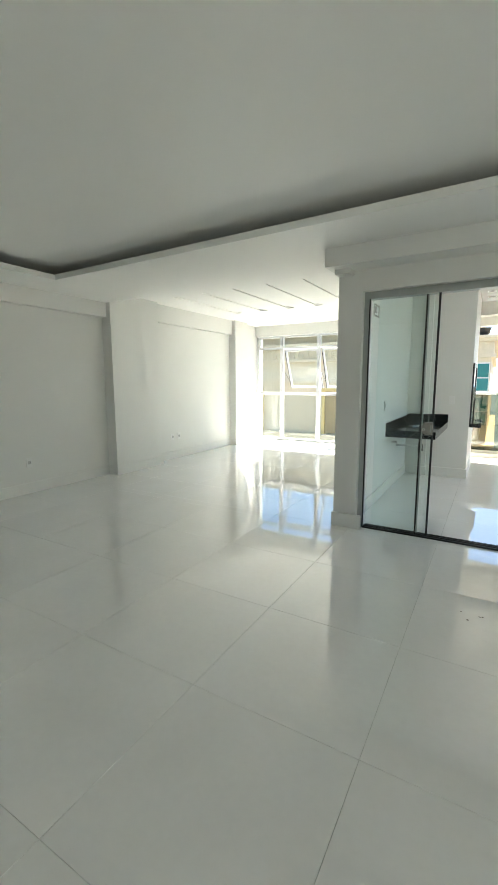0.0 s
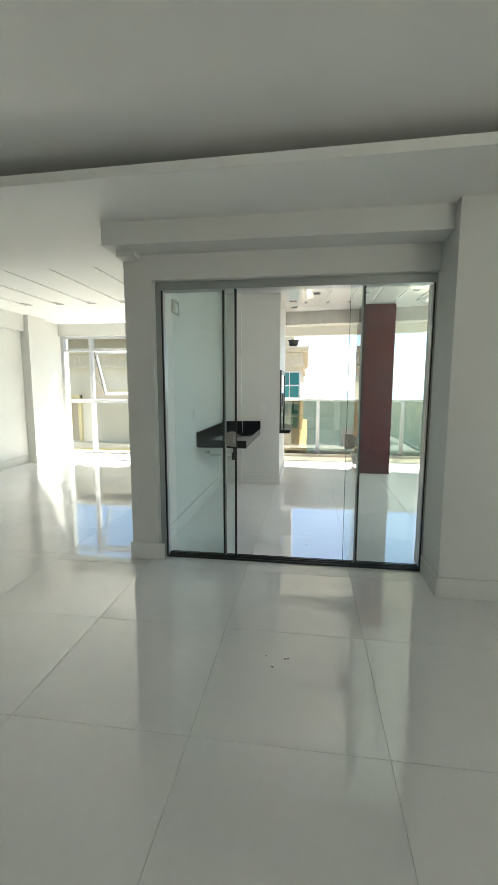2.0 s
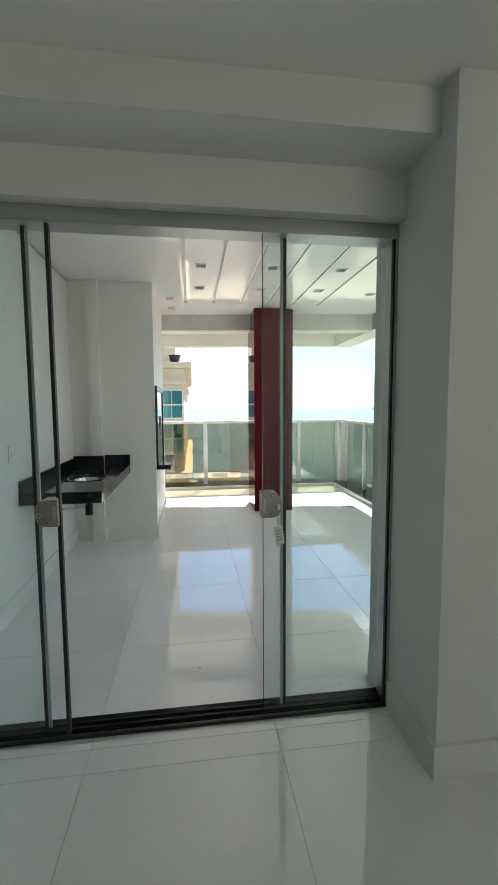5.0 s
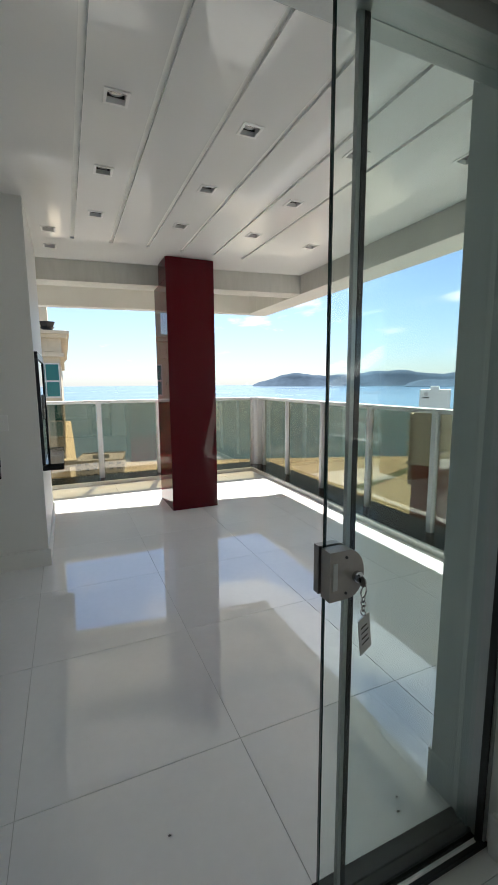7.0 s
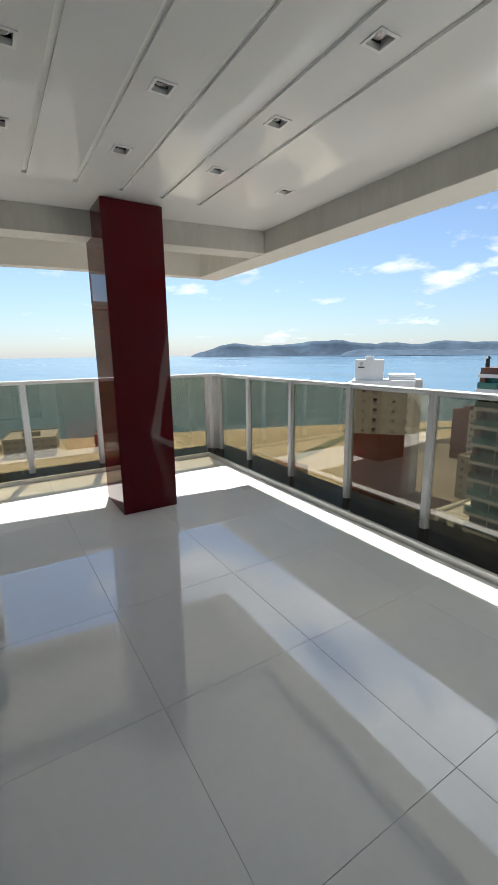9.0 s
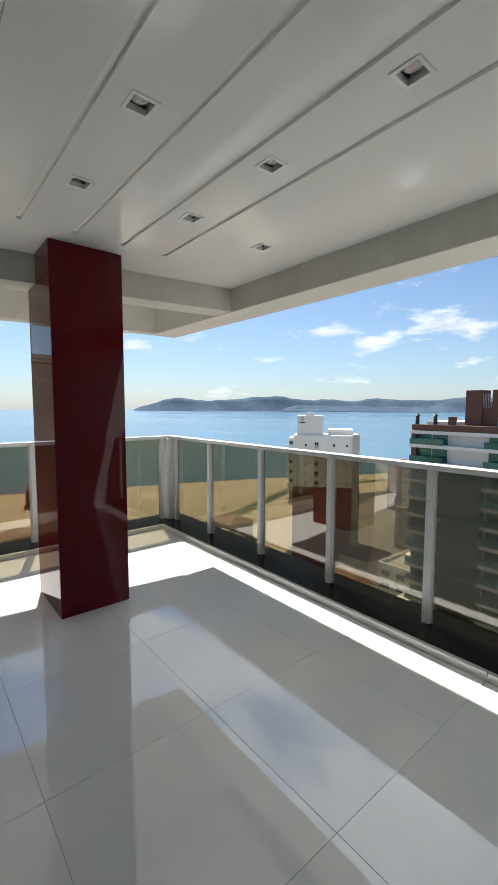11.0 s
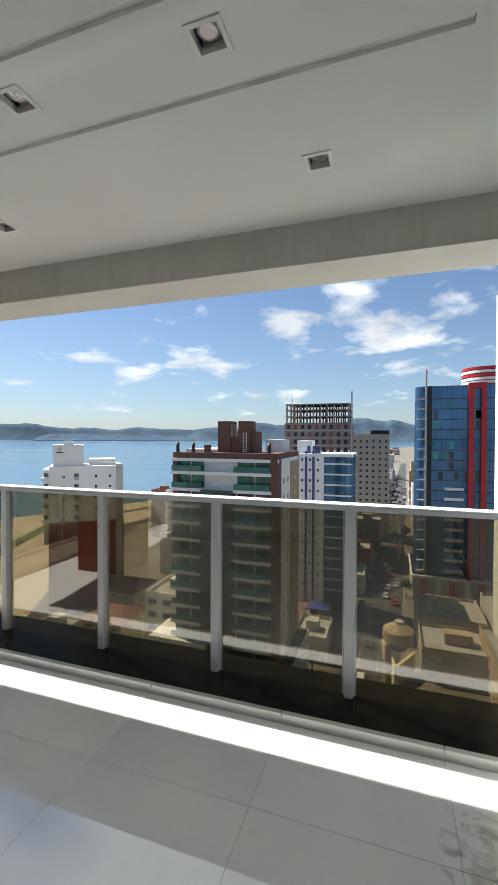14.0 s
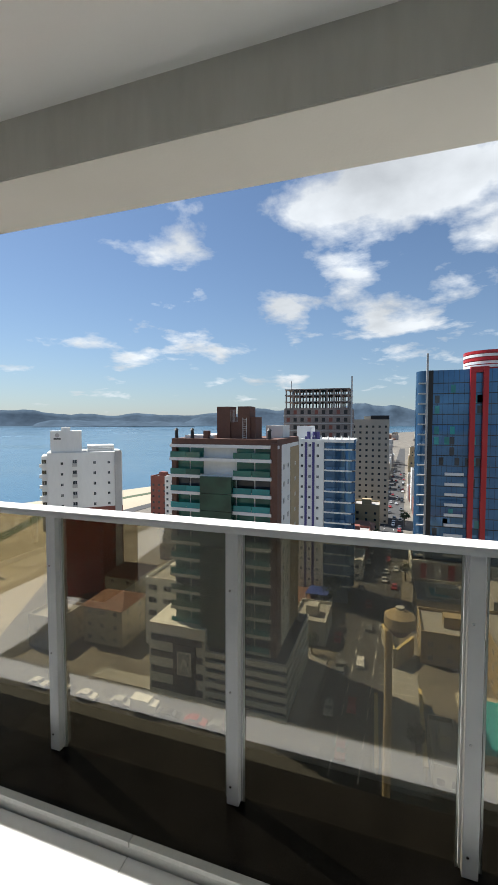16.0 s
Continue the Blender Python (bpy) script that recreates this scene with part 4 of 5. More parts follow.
def window_mesh(w, h):
    """A window's frame with a centre bar, and its pane; local -x looks out."""
    t = 0.07
    bm = pierced(-w / 2 - t, w / 2 + t, -t, h + t, 0, 0.10, [(-w / 2, -0.03, 0, h), (0.03, w / 2, 0, h)])
    bmesh.ops.transform(bm, matrix=Matrix(((0, 0, -1, 0.04), (1, 0, 0, 0), (0, 1, 0, 0), (0, 0, 0, 1))), verts=bm.verts)
    frame_me = bpy.data.meshes.new("window")
    bm.to_mesh(frame_me)
    bm.free()
    frame_me.materials.append(T_WHITE)
    bm = box(-0.02, 0.03, -w / 2 - 0.02, w / 2 + 0.02, -0.02, h + 0.02)
    pane_me = bpy.data.meshes.new("pane")
    bm.to_mesh(pane_me)
    bm.free()
    pane_me.materials.append(G_DARK)
    return frame_me, pane_me


W_SMALL = window_mesh(1.1, 1.1)
W_WIDE = window_mesh(2.2, 1.3)
W_TALL = window_mesh(1.5, 1.8)


def place_window(e, pair, x, y, z, rz=0, s=(1, 1, 1), near=True):
    if near:
        ob = shared("window", pair[0], e, x, y, z, rz, s)
        p = new("pane", pair[1])
        p.parent = ob
    else:
        shared("window", pair[1], e, x, y, z, rz, s)


def windows(e, pair, face, width, positions, zs, near):
    """Rows of windows on a face of a building: front (-x), right (-y) or left (+y)."""
    for z in zs:
        for p in positions:
            if face == "front":
                place_window(e, pair, 0, p, z, near=near)
            elif face == "right":
                place_window(e, pair, p, -width / 2, z, 90, near=near)
            else:
                place_window(e, pair, p, width / 2, z, -90, near=near)


def levels(z0, z1, step):
    return [z0 + k * step for k in range(int((z1 - z0) / step + 0.999))]


# ground, beach, roads, bay
land = [(-700, 360), (-200, 322), (0, 303), (120, 264), (200, 236), (303, 188), (420, 140), (620, 112), (1100, 96), (1900, 60), (4400, -700), (4400, -3500), (-3500, -3500), (-3500, 420)]
structure("ground", prism(land, GROUND_Z - 6, GROUND_Z), EARTH, "dusty built-up ground of the town", "ground")
shore = land[:9]
inland = [(-700, 300), (-200, 262), (0, 215), (50, 118), (75, 88), (150, 128), (215, 152), (300, 140), (420, 112), (620, 92), (1100, 84)]
beach = structure("beach", prism(list(shore) + list(reversed(inland)), GROUND_Z, GROUND_Z + 0.10), SAND, "pale sandy beach along the bay", "beach")


def sea_sheet():
    bm = bmesh.new()
    rings = [0, 60, 200, 500, 1200, 2400, 3400, 4200, 4900]
    seg = 96
    loops = []
    for r in rings[1:]:
        z = GROUND_Z - 0.7 + 26.0 * max(0.0, (r - 2400) / 2500) ** 1.5
        loops.append([bm.verts.new((r * math.cos(2 * math.pi * k / seg), r * math.sin(2 * math.pi * k / seg), z)) for k in range(seg)])
    bm.faces.new(loops[0])
    for a, b in zip(loops, loops[1:]):
        for k in range(seg):
            bm.faces.new((a[k], a[(k + 1) % seg], b[(k + 1) % seg], b[k]))
    ob = structure("sea", bm, SEA, "calm pale blue water of the bay", "sea")
    ob.data.polygons.foreach_set("use_smooth", [True] * len(ob.data.polygons))


sea_sheet()


def hills(name, r, az0, az1, base, amp, seed):
    bm = bmesh.new()
    n = int((az1 - az0) * 5)
    rows = []
    for i in range(n + 1):
        az = az0 + (az1 - az0) * i / n
        a = radians(az)
        u = (az - az0) / (az1 - az0)
        ends = min(1.0, u * 9, (1 - u) * 9)
        h = base + amp * (0.55 * noise.noise((az * 0.11, seed, 0)) + 0.30 * noise.noise((az * 0.27, seed, 3)) + 0.07 * noise.noise((az * 0.9, seed, 5)))
        h = max(h, 12) * ends ** 0.6
        d = Vector((math.sin(a), math.cos(a), 0))
        row = []
        for dr, f in ((-260, 0.0), (-150, 0.32), (-60, 0.72), (0, 1.0), (120, 0.5), (250, 0.0)):
            wob = 1 + 0.12 * noise.noise((az * 0.6, dr * 0.02, seed))
            row.append(bm.verts.new(d * (r + dr) + Vector((0, 0, -38 + h * f * (wob if 0 < f < 1 else 1)))))
        rows.append(row)
    for p, q in zip(rows, rows[1:]):
        for k in range(len(p) - 1):
            bm.faces.new((p[k], p[k + 1], q[k + 1], q[k]))
    ob = structure(name, bm, HILL, "wooded hills across the bay with haze blue in their colour", "hills")
    ob.data.polygons.foreach_set("use_smooth", [True] * len(ob.data.polygons))


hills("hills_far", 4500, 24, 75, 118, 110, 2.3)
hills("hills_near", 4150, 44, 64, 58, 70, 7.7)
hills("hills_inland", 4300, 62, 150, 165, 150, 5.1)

structure("road_avenue", prism([(40, 1.2), (40, 15), (170, 9.2), (900, -20), (900, -30), (170, -4.2)], GROUND_Z + 0.02, GROUND_Z + 0.12), ASPHALT, "dark asphalt avenue running inland", "road")
structure("road_beach", prism([(62, 14), (72.5, 14), (72.5, 92), (62, 80)], GROUND_Z + 0.02, GROUND_Z + 0.13), ASPHALT, "dark asphalt side street towards the beach", "road")
structure("yard", prism([(64, -5.2), (104, -5.2), (104, 1.0), (64, 2.0)], GROUND_Z + 0.02, GROUND_Z + 0.125), PAVING, "grey paved parking yard beside the avenue", "yard")
structure("pavement_corner", prism([(72.5, 14.6), (95, 13.6), (95, 19), (76, 22), (76, 60), (72.5, 60)], GROUND_Z + 0.02, GROUND_Z + 0.28), PAVING, "grey paved pavement along the street", "pavement")
structure("pavement_street", prism([(52, 15.5), (62, 15), (62, 78), (58.5, 76), (58.5, 19), (52, 19)], GROUND_Z + 0.02, GROUND_Z + 0.28), PAVING, "grey paved pavement along the street", "pavement")
structure("building_pit", prism([(20, 20), (57.5, 20), (57.5, 72), (20, 72)], GROUND_Z + 0.02, GROUND_Z + 0.5), DIRT, "brown dug earth of an empty building plot", "ground")
e = empty("site_fence", 58, 46, GROUND_Z + 0.28)
for k in range(14):
    lpart("fence_board", box(-0.06, 0.06, -26 + k * 3.75, -26 + k * 3.75 + 3.65, 0, 2.1), T_BROWN if k % 3 else T_GREY, e)
tagged(e, "weathered board fence round the building plot", "fence")
lane_me = None
for k in range(26):
    xx = 58 + k * 7.0
    yy = 7.4 - (xx - 58) * 0.041
    bm = box(-1.6, 1.6, -0.09, 0.09, 0, 0.02)
    for off in (-2.2, 2.2):
        if lane_me is None:
            lane_me = mesh_object("lane_mark", bm, LINE)
            ob = lane_me
        else:
            ob = new("lane_mark", lane_me.data)
        ob.location = (xx, yy + off, GROUND_Z + 0.125)
        ob.rotation_euler = (0, 0, -0.041)
        tagged(ob, "white painted dash on the asphalt avenue", "road marking", "lane dashes of the avenue", "structure")
for k in range(5):
    tagged(mesh_object("parking_line", box(87 + k * 2.0, 87.18 + k * 2.0, -4.2, 2.6, GROUND_Z + 0.13, GROUND_Z + 0.15), LINE), "white painted parking line on the yard", "road marking", "parking lines", "structure")


structure("road_promenade", prism([(72, 82), (80, 80), (150, 121), (216, 145), (300, 132), (300, 141), (214, 154), (148, 130), (74, 90)], GROUND_Z + 0.03, GROUND_Z + 0.16), ASPHALT, "asphalt promenade road behind the beach", "road")
structure("promenade_verge", prism([(60, 172), (110, 152), (200, 190), (300, 160), (300, 166), (200, 197), (110, 160), (62, 180)], GROUND_Z + 0.05, GROUND_Z + 0.22), LEAF, "strip of low dark green dune plants", "plants")


# -- white slab tower by the beach --
def white_tower():
    e = empty("apartment_tower", 107.5, 90.8, GROUND_Z, 40.4)
    H = 44.2
    lpart("wall", box(0, 15, -11.6, 10.0, 27.0, H), T_WHITE, e)
    lpart("lower_wall", box(-0.1, 15.1, -11.7, 10.1, 0, 27.0), T_BRICK, e, "brick red lower storeys")
    lpart("stair_block", box(1.0, 9, 0.2, 9.0, H, H + 6.6), T_WHITE, e)
    lpart("stair_cap", box(2.0, 7.5, 3.5, 6.0, H + 6.6, H + 7.7), T_WHITE, e)
    lpart("roof_room", box(3.0, 12, -9.5, -1.5, H, H + 1.9), T_WHITE, e)
    lpart("side_wing", box(2.0, 12, 10.0, 11.6, 20, H - 1.0), T_WHITE, e)
    lpart("pilaster", box(-0.5, 0, -11.4, -9.4, 4, H + 0.4), T_GREY, e)
    for k in range(3):
        lpart("roof_rail", box(0.2, 0.3, -9.2, 0.0, H + 0.5 + k * 0.5, H + 0.62 + k * 0.5), T_GREY, e)
    for z in levels(26.95, H - 2, 3.25):
        place_window(e, W_SMALL, 0, -3.4, z + 0.6, 0, (1, 0.62, 0.8))
        place_window(e, W_SMALL, 0, -7.6, z + 0.6, 0, (1, 0.62, 0.7))
        place_window(e, W_SMALL, 0, 5.9, z + 0.6, 0, (1, 0.6, 0.7))
        lpart("balcony", box(-0.75, 0, 1.6, 3.0, z, z + 1.0), T_GREY, e)
        place_window(e, W_TALL, 0, 2.3, z + 0.2, 0, (1, 0.8, 1))
        lpart("balcony", box(1.2, 2.2, 10.0, 12.2, z - 0.1, z + 0.9), T_WHITE, e)
        place_window(e, W_WIDE, 2.0, 10.9, z + 1.0, 0, (1, 0.55, 0.9))
    for z in levels(2.0, 24, 3.25):
        for p in (-9, -5, -1, 3, 7):
            place_window(e, W_SMALL, -0.1, p, z + 0.6, 0, (1, 0.7, 0.8))
    lpart("sign_ring", cyl(0.62, 0.62, 0.08, pose(0.95, 7.1, H + 5.3, 0, 90), 20), T_GREY, e)
    lpart("sign_bar", box(0.92, 0.99, 6.1, 8.1, H + 4.0, H + 4.45), G_DARK, e)
    tagged(e, "white apartment tower with brick red lower storeys by the beach", "building")


white_tower()


# -- tower with green glass balconies --
def green_tower():
    y0, y1 = 20.3, 41.5
    w = y1 - y0
    e = empty("balcony_tower", 74, (y0 + y1) / 2, GROUND_Z)
    H = 49.3
    lpart("wall", box(1.6, 19, -w / 2, w / 2, 0, H), T_WHITE, e)
    lpart("corner_pier", box(0.0, 3.2, -w / 2 - 0.15, -w / 2 + 1.1, 0, H + 0.4), T_BROWN, e, "brown brick corner pier")
    lpart("corner_pier", box(0.6, 2.0, w / 2 - 0.9, w / 2 + 0.1, 30, H + 0.4), T_BROWN, e, "brown brick corner pier")
    lpart("side_strip", box(11.0, 19.1, -w / 2 - 0.12, -w / 2 + 0.1, 0, H - 0.8), T_TAN, e, "tan rendered side strip")
    lpart("parapet", box(0.5, 19, -w / 2, w / 2, H, H + 1.1), T_BROWN, e, "brown brick parapet")
    lpart("parapet_cap", box(0.2, 1.0, -w / 2 - 0.3, w / 2 + 0.3, H - 0.6, H), T_WHITE, e)
    step = 3.25
    for i, z in enumerate(levels(11.0, H - 1.5, step)):
        lpart("balcony_slab", box(-0.25, 1.7, -w / 2 + 0.9, w / 2 + 0.15, z - 0.55, z + 0.05), T_WHITE, e)
        glassy = G_TEAL if i % 4 < 2 and i < 10 else G_GREEN
        for a, b in ((-w / 2 + 1.2, -w / 2 + 4.6), (-w / 2 + 4.7, -w / 2 + 8.2), (4.3, 7.2), (7.3, w / 2)):
            lpart("balcony_glass", box(-0.15, -0.07, a, b, z + 0.05, z + 1.15), glassy, e)
            lpart("window_wall", box(1.45, 1.6, a, b - 0.2, z + 0.1, z + 2.65), G_GREEN if i % 3 else G_DARK, e)
    for z in levels(11.0, 43, step):
        lpart("glass_bay", box(-0.9, 1.6, -2.3, 4.0, z, z + step - 0.08), G_DEEP, e, "dark green glass bay")
    for z in levels(12.0, H - 2, step):
        place_window(e, W_SMALL, 5.5, -w / 2, z, 90, (1, 0.8, 0.9))
        place_window(e, W_SMALL, 9.0, -w / 2, z, 90, (1, 0.8, 0.9))
        place_window(e, W_SMALL, 15.0, -w / 2 - 0.12, z, 90, (1, 0.6, 0.6))
    # roof plant: two brown shafts with a bridge between them
    lpart("roof_shaft", box(3.0, 6.5, -0.6, 2.1, H + 1.0, H + 7.2), T_BROWN, e, "brown brick roof shaft")
    lpart("roof_shaft", box(3.0, 6.5, -4.6, -2.2, H + 1.0, H + 7.2), T_BROWN, e, "brown brick roof shaft")
    lpart("roof_shaft", box(3.4, 7.5, -5.6, -0.6, H + 1.0, H + 5.2), T_BROWN, e, "brown brick roof shaft")
    for k in range(6):
        lpart("shaft_bar", box(3.0, 3.08, -2.1 + k * 0.26, -2.04 + k * 0.26, H + 4.2, H + 6.6), T_GREY, e)
    for dy in (-0.35, 0.35):
        lpart("ladder_rail", box(2.85, 2.93, -3.6 + dy - 0.04, -3.6 + dy + 0.04, H + 1, H + 5), T_WHITE, e)
    for k in range(9):
        lpart("ladder_rung", box(2.85, 2.93, -3.92, -3.28, H + 1.3 + k * 0.42, H + 1.36 + k * 0.42), T_WHITE, e)
    for py in (w / 2 - 0.8, w / 2 - 4.2, -w / 2 + 1.6):
        lpart("vent_pipe", cyl(0.38, 0.30, 1.5, pose(1.0, py, H + 1.9), 14), RUBBER, e)
        lpart("vent_cap", cyl(0.52, 0.10, 0.5, pose(1.0, py, H + 2.9), 14), RUBBER, e)
    lpart("roof_box", box(1.2, 2.4, 3.2, 4.2, H + 1.1, H + 2.6), T_BROWN, e)
    lpart("roof_deck", box(2.0, 14, 2.5, 8.5, H + 1.1, H + 1.7), T_WHITE, e)
    lpart("roof_tank", box(9, 15, -9.5, -6.0, H + 1.1, H + 3.6), T_WHITE, e)
    # podium with car decks
    for k in range(6):
        lpart("podium_band", box(-2.0, 19.5, -w / 2 - 2.5, w / 2 - 8, k * 1.9, k * 1.9 + 1.0), T_WHITE, e)
    lpart("podium_core", box(-1.4, 19.2, -w / 2 - 2.2, w / 2 - 8.3, 0, 10.6), G_DARK, e, "dark car deck behind white bands")
    lpart("sign_panel", box(-2.35, -2.05, 4.4, 9.2, 1.5, 11.0), RUBBER, e, "dark sign panel")
    lpart("sign_frame", box(-2.45, -2.34, 5.3, 8.3, 5.2, 9.8), T_WHITE, e)
    lpart("sign_field", box(-2.50, -2.44, 5.6, 8.0, 5.5, 9.5), T_GREY, e)
    bm = bmesh.new()
    add_box(bm, -2.56, -2.49, -0.22, 0.22, -1.5, 1.5, 0, pose(0, 6.4, 7.5, -22))
    add_box(bm, -2.56, -2.49, -0.22, 0.22, -1.1, 1.1, 0, pose(0, 7.2, 7.4, 24))
    lpart("sign_mark", bm, T_WHITE, e)
    lpart("low_wing", box(-2.0, 16, w / 2 - 8, w / 2 + 4, 0, 14.5), T_WHITE, e, "white lower wing")
    for z in levels(1.5, 13, 3.2):
        lpart("wing_band", box(-2.2, -1.95, w / 2 - 7.5, w / 2 + 3.5, z, z + 1.2), G_DARK, e)
    tagged(e, "apartment tower with green glass balconies and brown brick roof plant", "building")


green_tower()


# -- white tower with purple stripes and blue glass --
def striped_tower():
    y0, y1 = 10.9, 26.8
    w = y1 - y0
    e = empty("striped_tower", 125, (y0 + y1) / 2, GROUND_Z)
    H = 48.1
    lpart("wall", box(0, 14, 0.6, w / 2, 0, H), T_WHITE, e)
    lpart("glass_body", box(0.9, 14, -w / 2 + 1.2, 0.6, 0, H - 0.5), G_BLUE, e, "blue glass front")
    for p in (w / 2 - 2.1, w / 2 - 4.3):
        lpart("purple_stripe", box(-0.18, 0, p - 0.35, p + 0.35, 0, H + 1.2), T_PURPLE, e, "purple vertical stripe")
    for i, z in enumerate(levels(5, H - 1, 3.1)):
        lpart("slab_band", box(0.35, 1.2, -w / 2 + 0.6, 0.6, z, z + 0.45), T_WHITE, e)
        for p in (w / 2 - 0.9, w / 2 - 3.2, w / 2 - 5.6):
            place_window(e, W_SMALL, 0, p, z + 1.0, 0, (1, 0.6, 0.7))
        for p in (-0.9, -2.8, -4.7):
            lpart("balcony_rail", box(0.30, 0.36, p - 0.85, p + 0.85, z + 0.45, z + 1.35), G_BLUE, e)
        lpart("corner_glass", cyl(1.7, 1.7, 2.6, pose(2.0, -w / 2 + 1.3, z + 1.75), 18), G_BLUE, e)
    lpart("roof_edge", box(-0.2, 14, -w / 2, w / 2, H - 0.5, H + 0.4), T_WHITE, e)
    lpart("roof_room", box(4, 10, w / 2 - 3, w / 2 + 1.5, H, H + 4.2), T_WHITE, e)
    for p in (w / 2 - 4.3, w / 2 - 2.6, w / 2 - 5.4):
        lpart("blue_tank", cyl(0.55, 0.55, 2.4, pose(1.5, p, H + 1.4), 14), T_PURPLE, e)
    for k in range(6):
        lpart("roof_finial", cyl(0.3, 0.1, 1.1, pose(1.0, -w / 2 + 1.5 + k * 2, H + 0.9), 10), T_WHITE, e)
    tagged(e, "white tower with purple stripes and blue glass balconies", "building")


striped_tower()


# -- tower still under construction --
def raw_tower():
    y0, y1 = 17.6, 47.5
    w = y1 - y0
    e = empty("unfinished_tower", 190, (y0 + y1) / 2, GROUND_Z)
    H = 68.5
    lpart("wall", box(0.4, 20, -w / 2, w / 2, 0, H - 9.0), T_RAW, e)
    for z in levels(12, H - 9, 3.4):
        lpart("floor_slab", box(0.0, 20, -w / 2 - 0.2, w / 2 + 0.2, z, z + 0.35), T_GREY, e)
        for k in range(9):
            p = -w / 2 + 2.0 + k * (w - 4) / 8
            # the black boxes stand in for the shade inside unglazed holes
            lpart("opening", box(0.30, 0.55, p - 0.75, p + 0.75, z + 0.9, z + 2.7), RUBBER if (k * 7 + int(z)) % 3 else T_BRICK, e)
    for z in (H - 9.0, H - 6.0, H - 3.0, H - 0.4):
        lpart("bare_slab", box(0.2, 19, -w / 2 + 0.4, w / 2 - 0.4, z, z + 0.4), T_RAW, e)
    for z in (H - 8.6, H - 5.6, H - 2.6):
        for k in range(10):
            p = -w / 2 + 1.0 + k * (w - 2) / 9
            for xx in (0.5, 9, 17.5):
                lpart("bare_column", box(xx, xx + 0.6, p - 0.3, p + 0.3, z, z + 2.65), T_RAW, e)
    lpart("hoist_mast", box(-0.8, -0.2, -w / 2 - 0.9, -w / 2 - 0.3, 0, H + 5.0), T_GREY, e)
    lpart("roof_mast", box(2, 2.25, w / 2 - 3.2, w / 2 - 2.95, H, H + 4.0), T_GREY, e)
    tagged(e, "unfinished concrete tower with bare top floors and netting", "building")


raw_tower()


# -- blue mirror glass tower with red fins --
def blue_tower():
    e = empty("blue_glass_tower", 150, -28.5, GROUND_Z)
    H = 70.3
    w = 43.0
    lpart("glass_body", box(1.0, 24, -w / 2, w / 2 - 3.5, 8, H), G_BLUE, e)
    lpart("corner_body", cyl(3.6, 3.6, H - 8, pose(4.6, w / 2 - 3.5, (H + 8) / 2), 32), G_BLUE, e, "rounded blue glass corner")
    # raised black strip stands in for the shade of a recess
    lpart("dark_recess", box(0.75, 1.1, w / 2 - 5.0, w / 2 - 3.6, 8, H), RUBBER, e)
    lpart("corner_fin", box(0.3, 1.2, w / 2 - 3.5, w / 2 - 2.9, 6, H + 5.5), T_GREY, e)
    for k in range(17):
        lpart("mullion", box(0.93, 1.05, w / 2 - 6.5 - k * 1.55, w / 2 - 6.42 - k * 1.55, 8, H), G_DARK, e)
    for i, z in enumerate(levels(9, H - 2, 3.35)):
        lpart("spandrel", box(0.94, 1.06, -w / 2, w / 2 - 5.0, z, z + 0.28), G_DARK, e)
        if i < 9:
            lpart("white_band", box(0.55, 1.0, w / 2 - 14.6, w / 2 - 9.0, z + 0.4, z + 1.3), T_WHITE, e, "white balcony band")
        lpart("corner_band", box(0.3, 1.1, w / 2 - 3.0, w / 2 - 0.6, z, z + 0.45), T_GREY, e)
    rng2 = random.Random(11)
    for k in range(26):
        lpart("open_pane", box(0.86, 0.95, (yy := w / 2 - 7 - rng2.randint(0, 8) * 1.55), yy + 1.4, (zz := 9 + rng2.randint(2, 16) * 3.35) + 0.4, zz + 2.9), G_DARK if k % 2 else G_TEAL, e)
    for a in (w / 2 - 16.2, w / 2 - 19.8):
        lpart("red_fin", box(-0.6, 1.0, a - 1.0, a + 0.5, 6, H + 0.6), T_RED, e, "bright red vertical fin")
    lpart("red_link", box(-0.4, 1.0, w / 2 - 20.0, w / 2 - 15.8, H - 1.2, H + 0.6), T_RED, e)
    for k in range(5):
        lpart("crown_ring", cyl(7.6, 7.6, 0.85, pose(9, w / 2 - 22.5, H + 1.0 + k * 1.15), 40), T_RED if k in (2, 4) else T_WHITE, e, "striped round crown")
    lpart("crown_core", cyl(7.2, 7.2, 5.8, pose(9, w / 2 - 22.5, H + 2.9), 40), T_RED, e)
    for k in range(6):
        lpart("podium_pier", box(-1.0, 0.2, w / 2 - 4 - k * 4.2, w / 2 - 2.2 - k * 4.2, 0, 7.0), T_WHITE if k % 2 else T_RED, e)
    lpart("podium", box(-0.4, 26, -w / 2, w / 2 + 0.5, 0, 8), T_GREY, e)
    lpart("podium_edge", box(-1.2, 26, -w / 2, w / 2 + 1, 7.2, 8), T_WHITE, e)
    tagged(e, "blue mirror glass office tower with red fins and round crown", "building")


blue_tower()


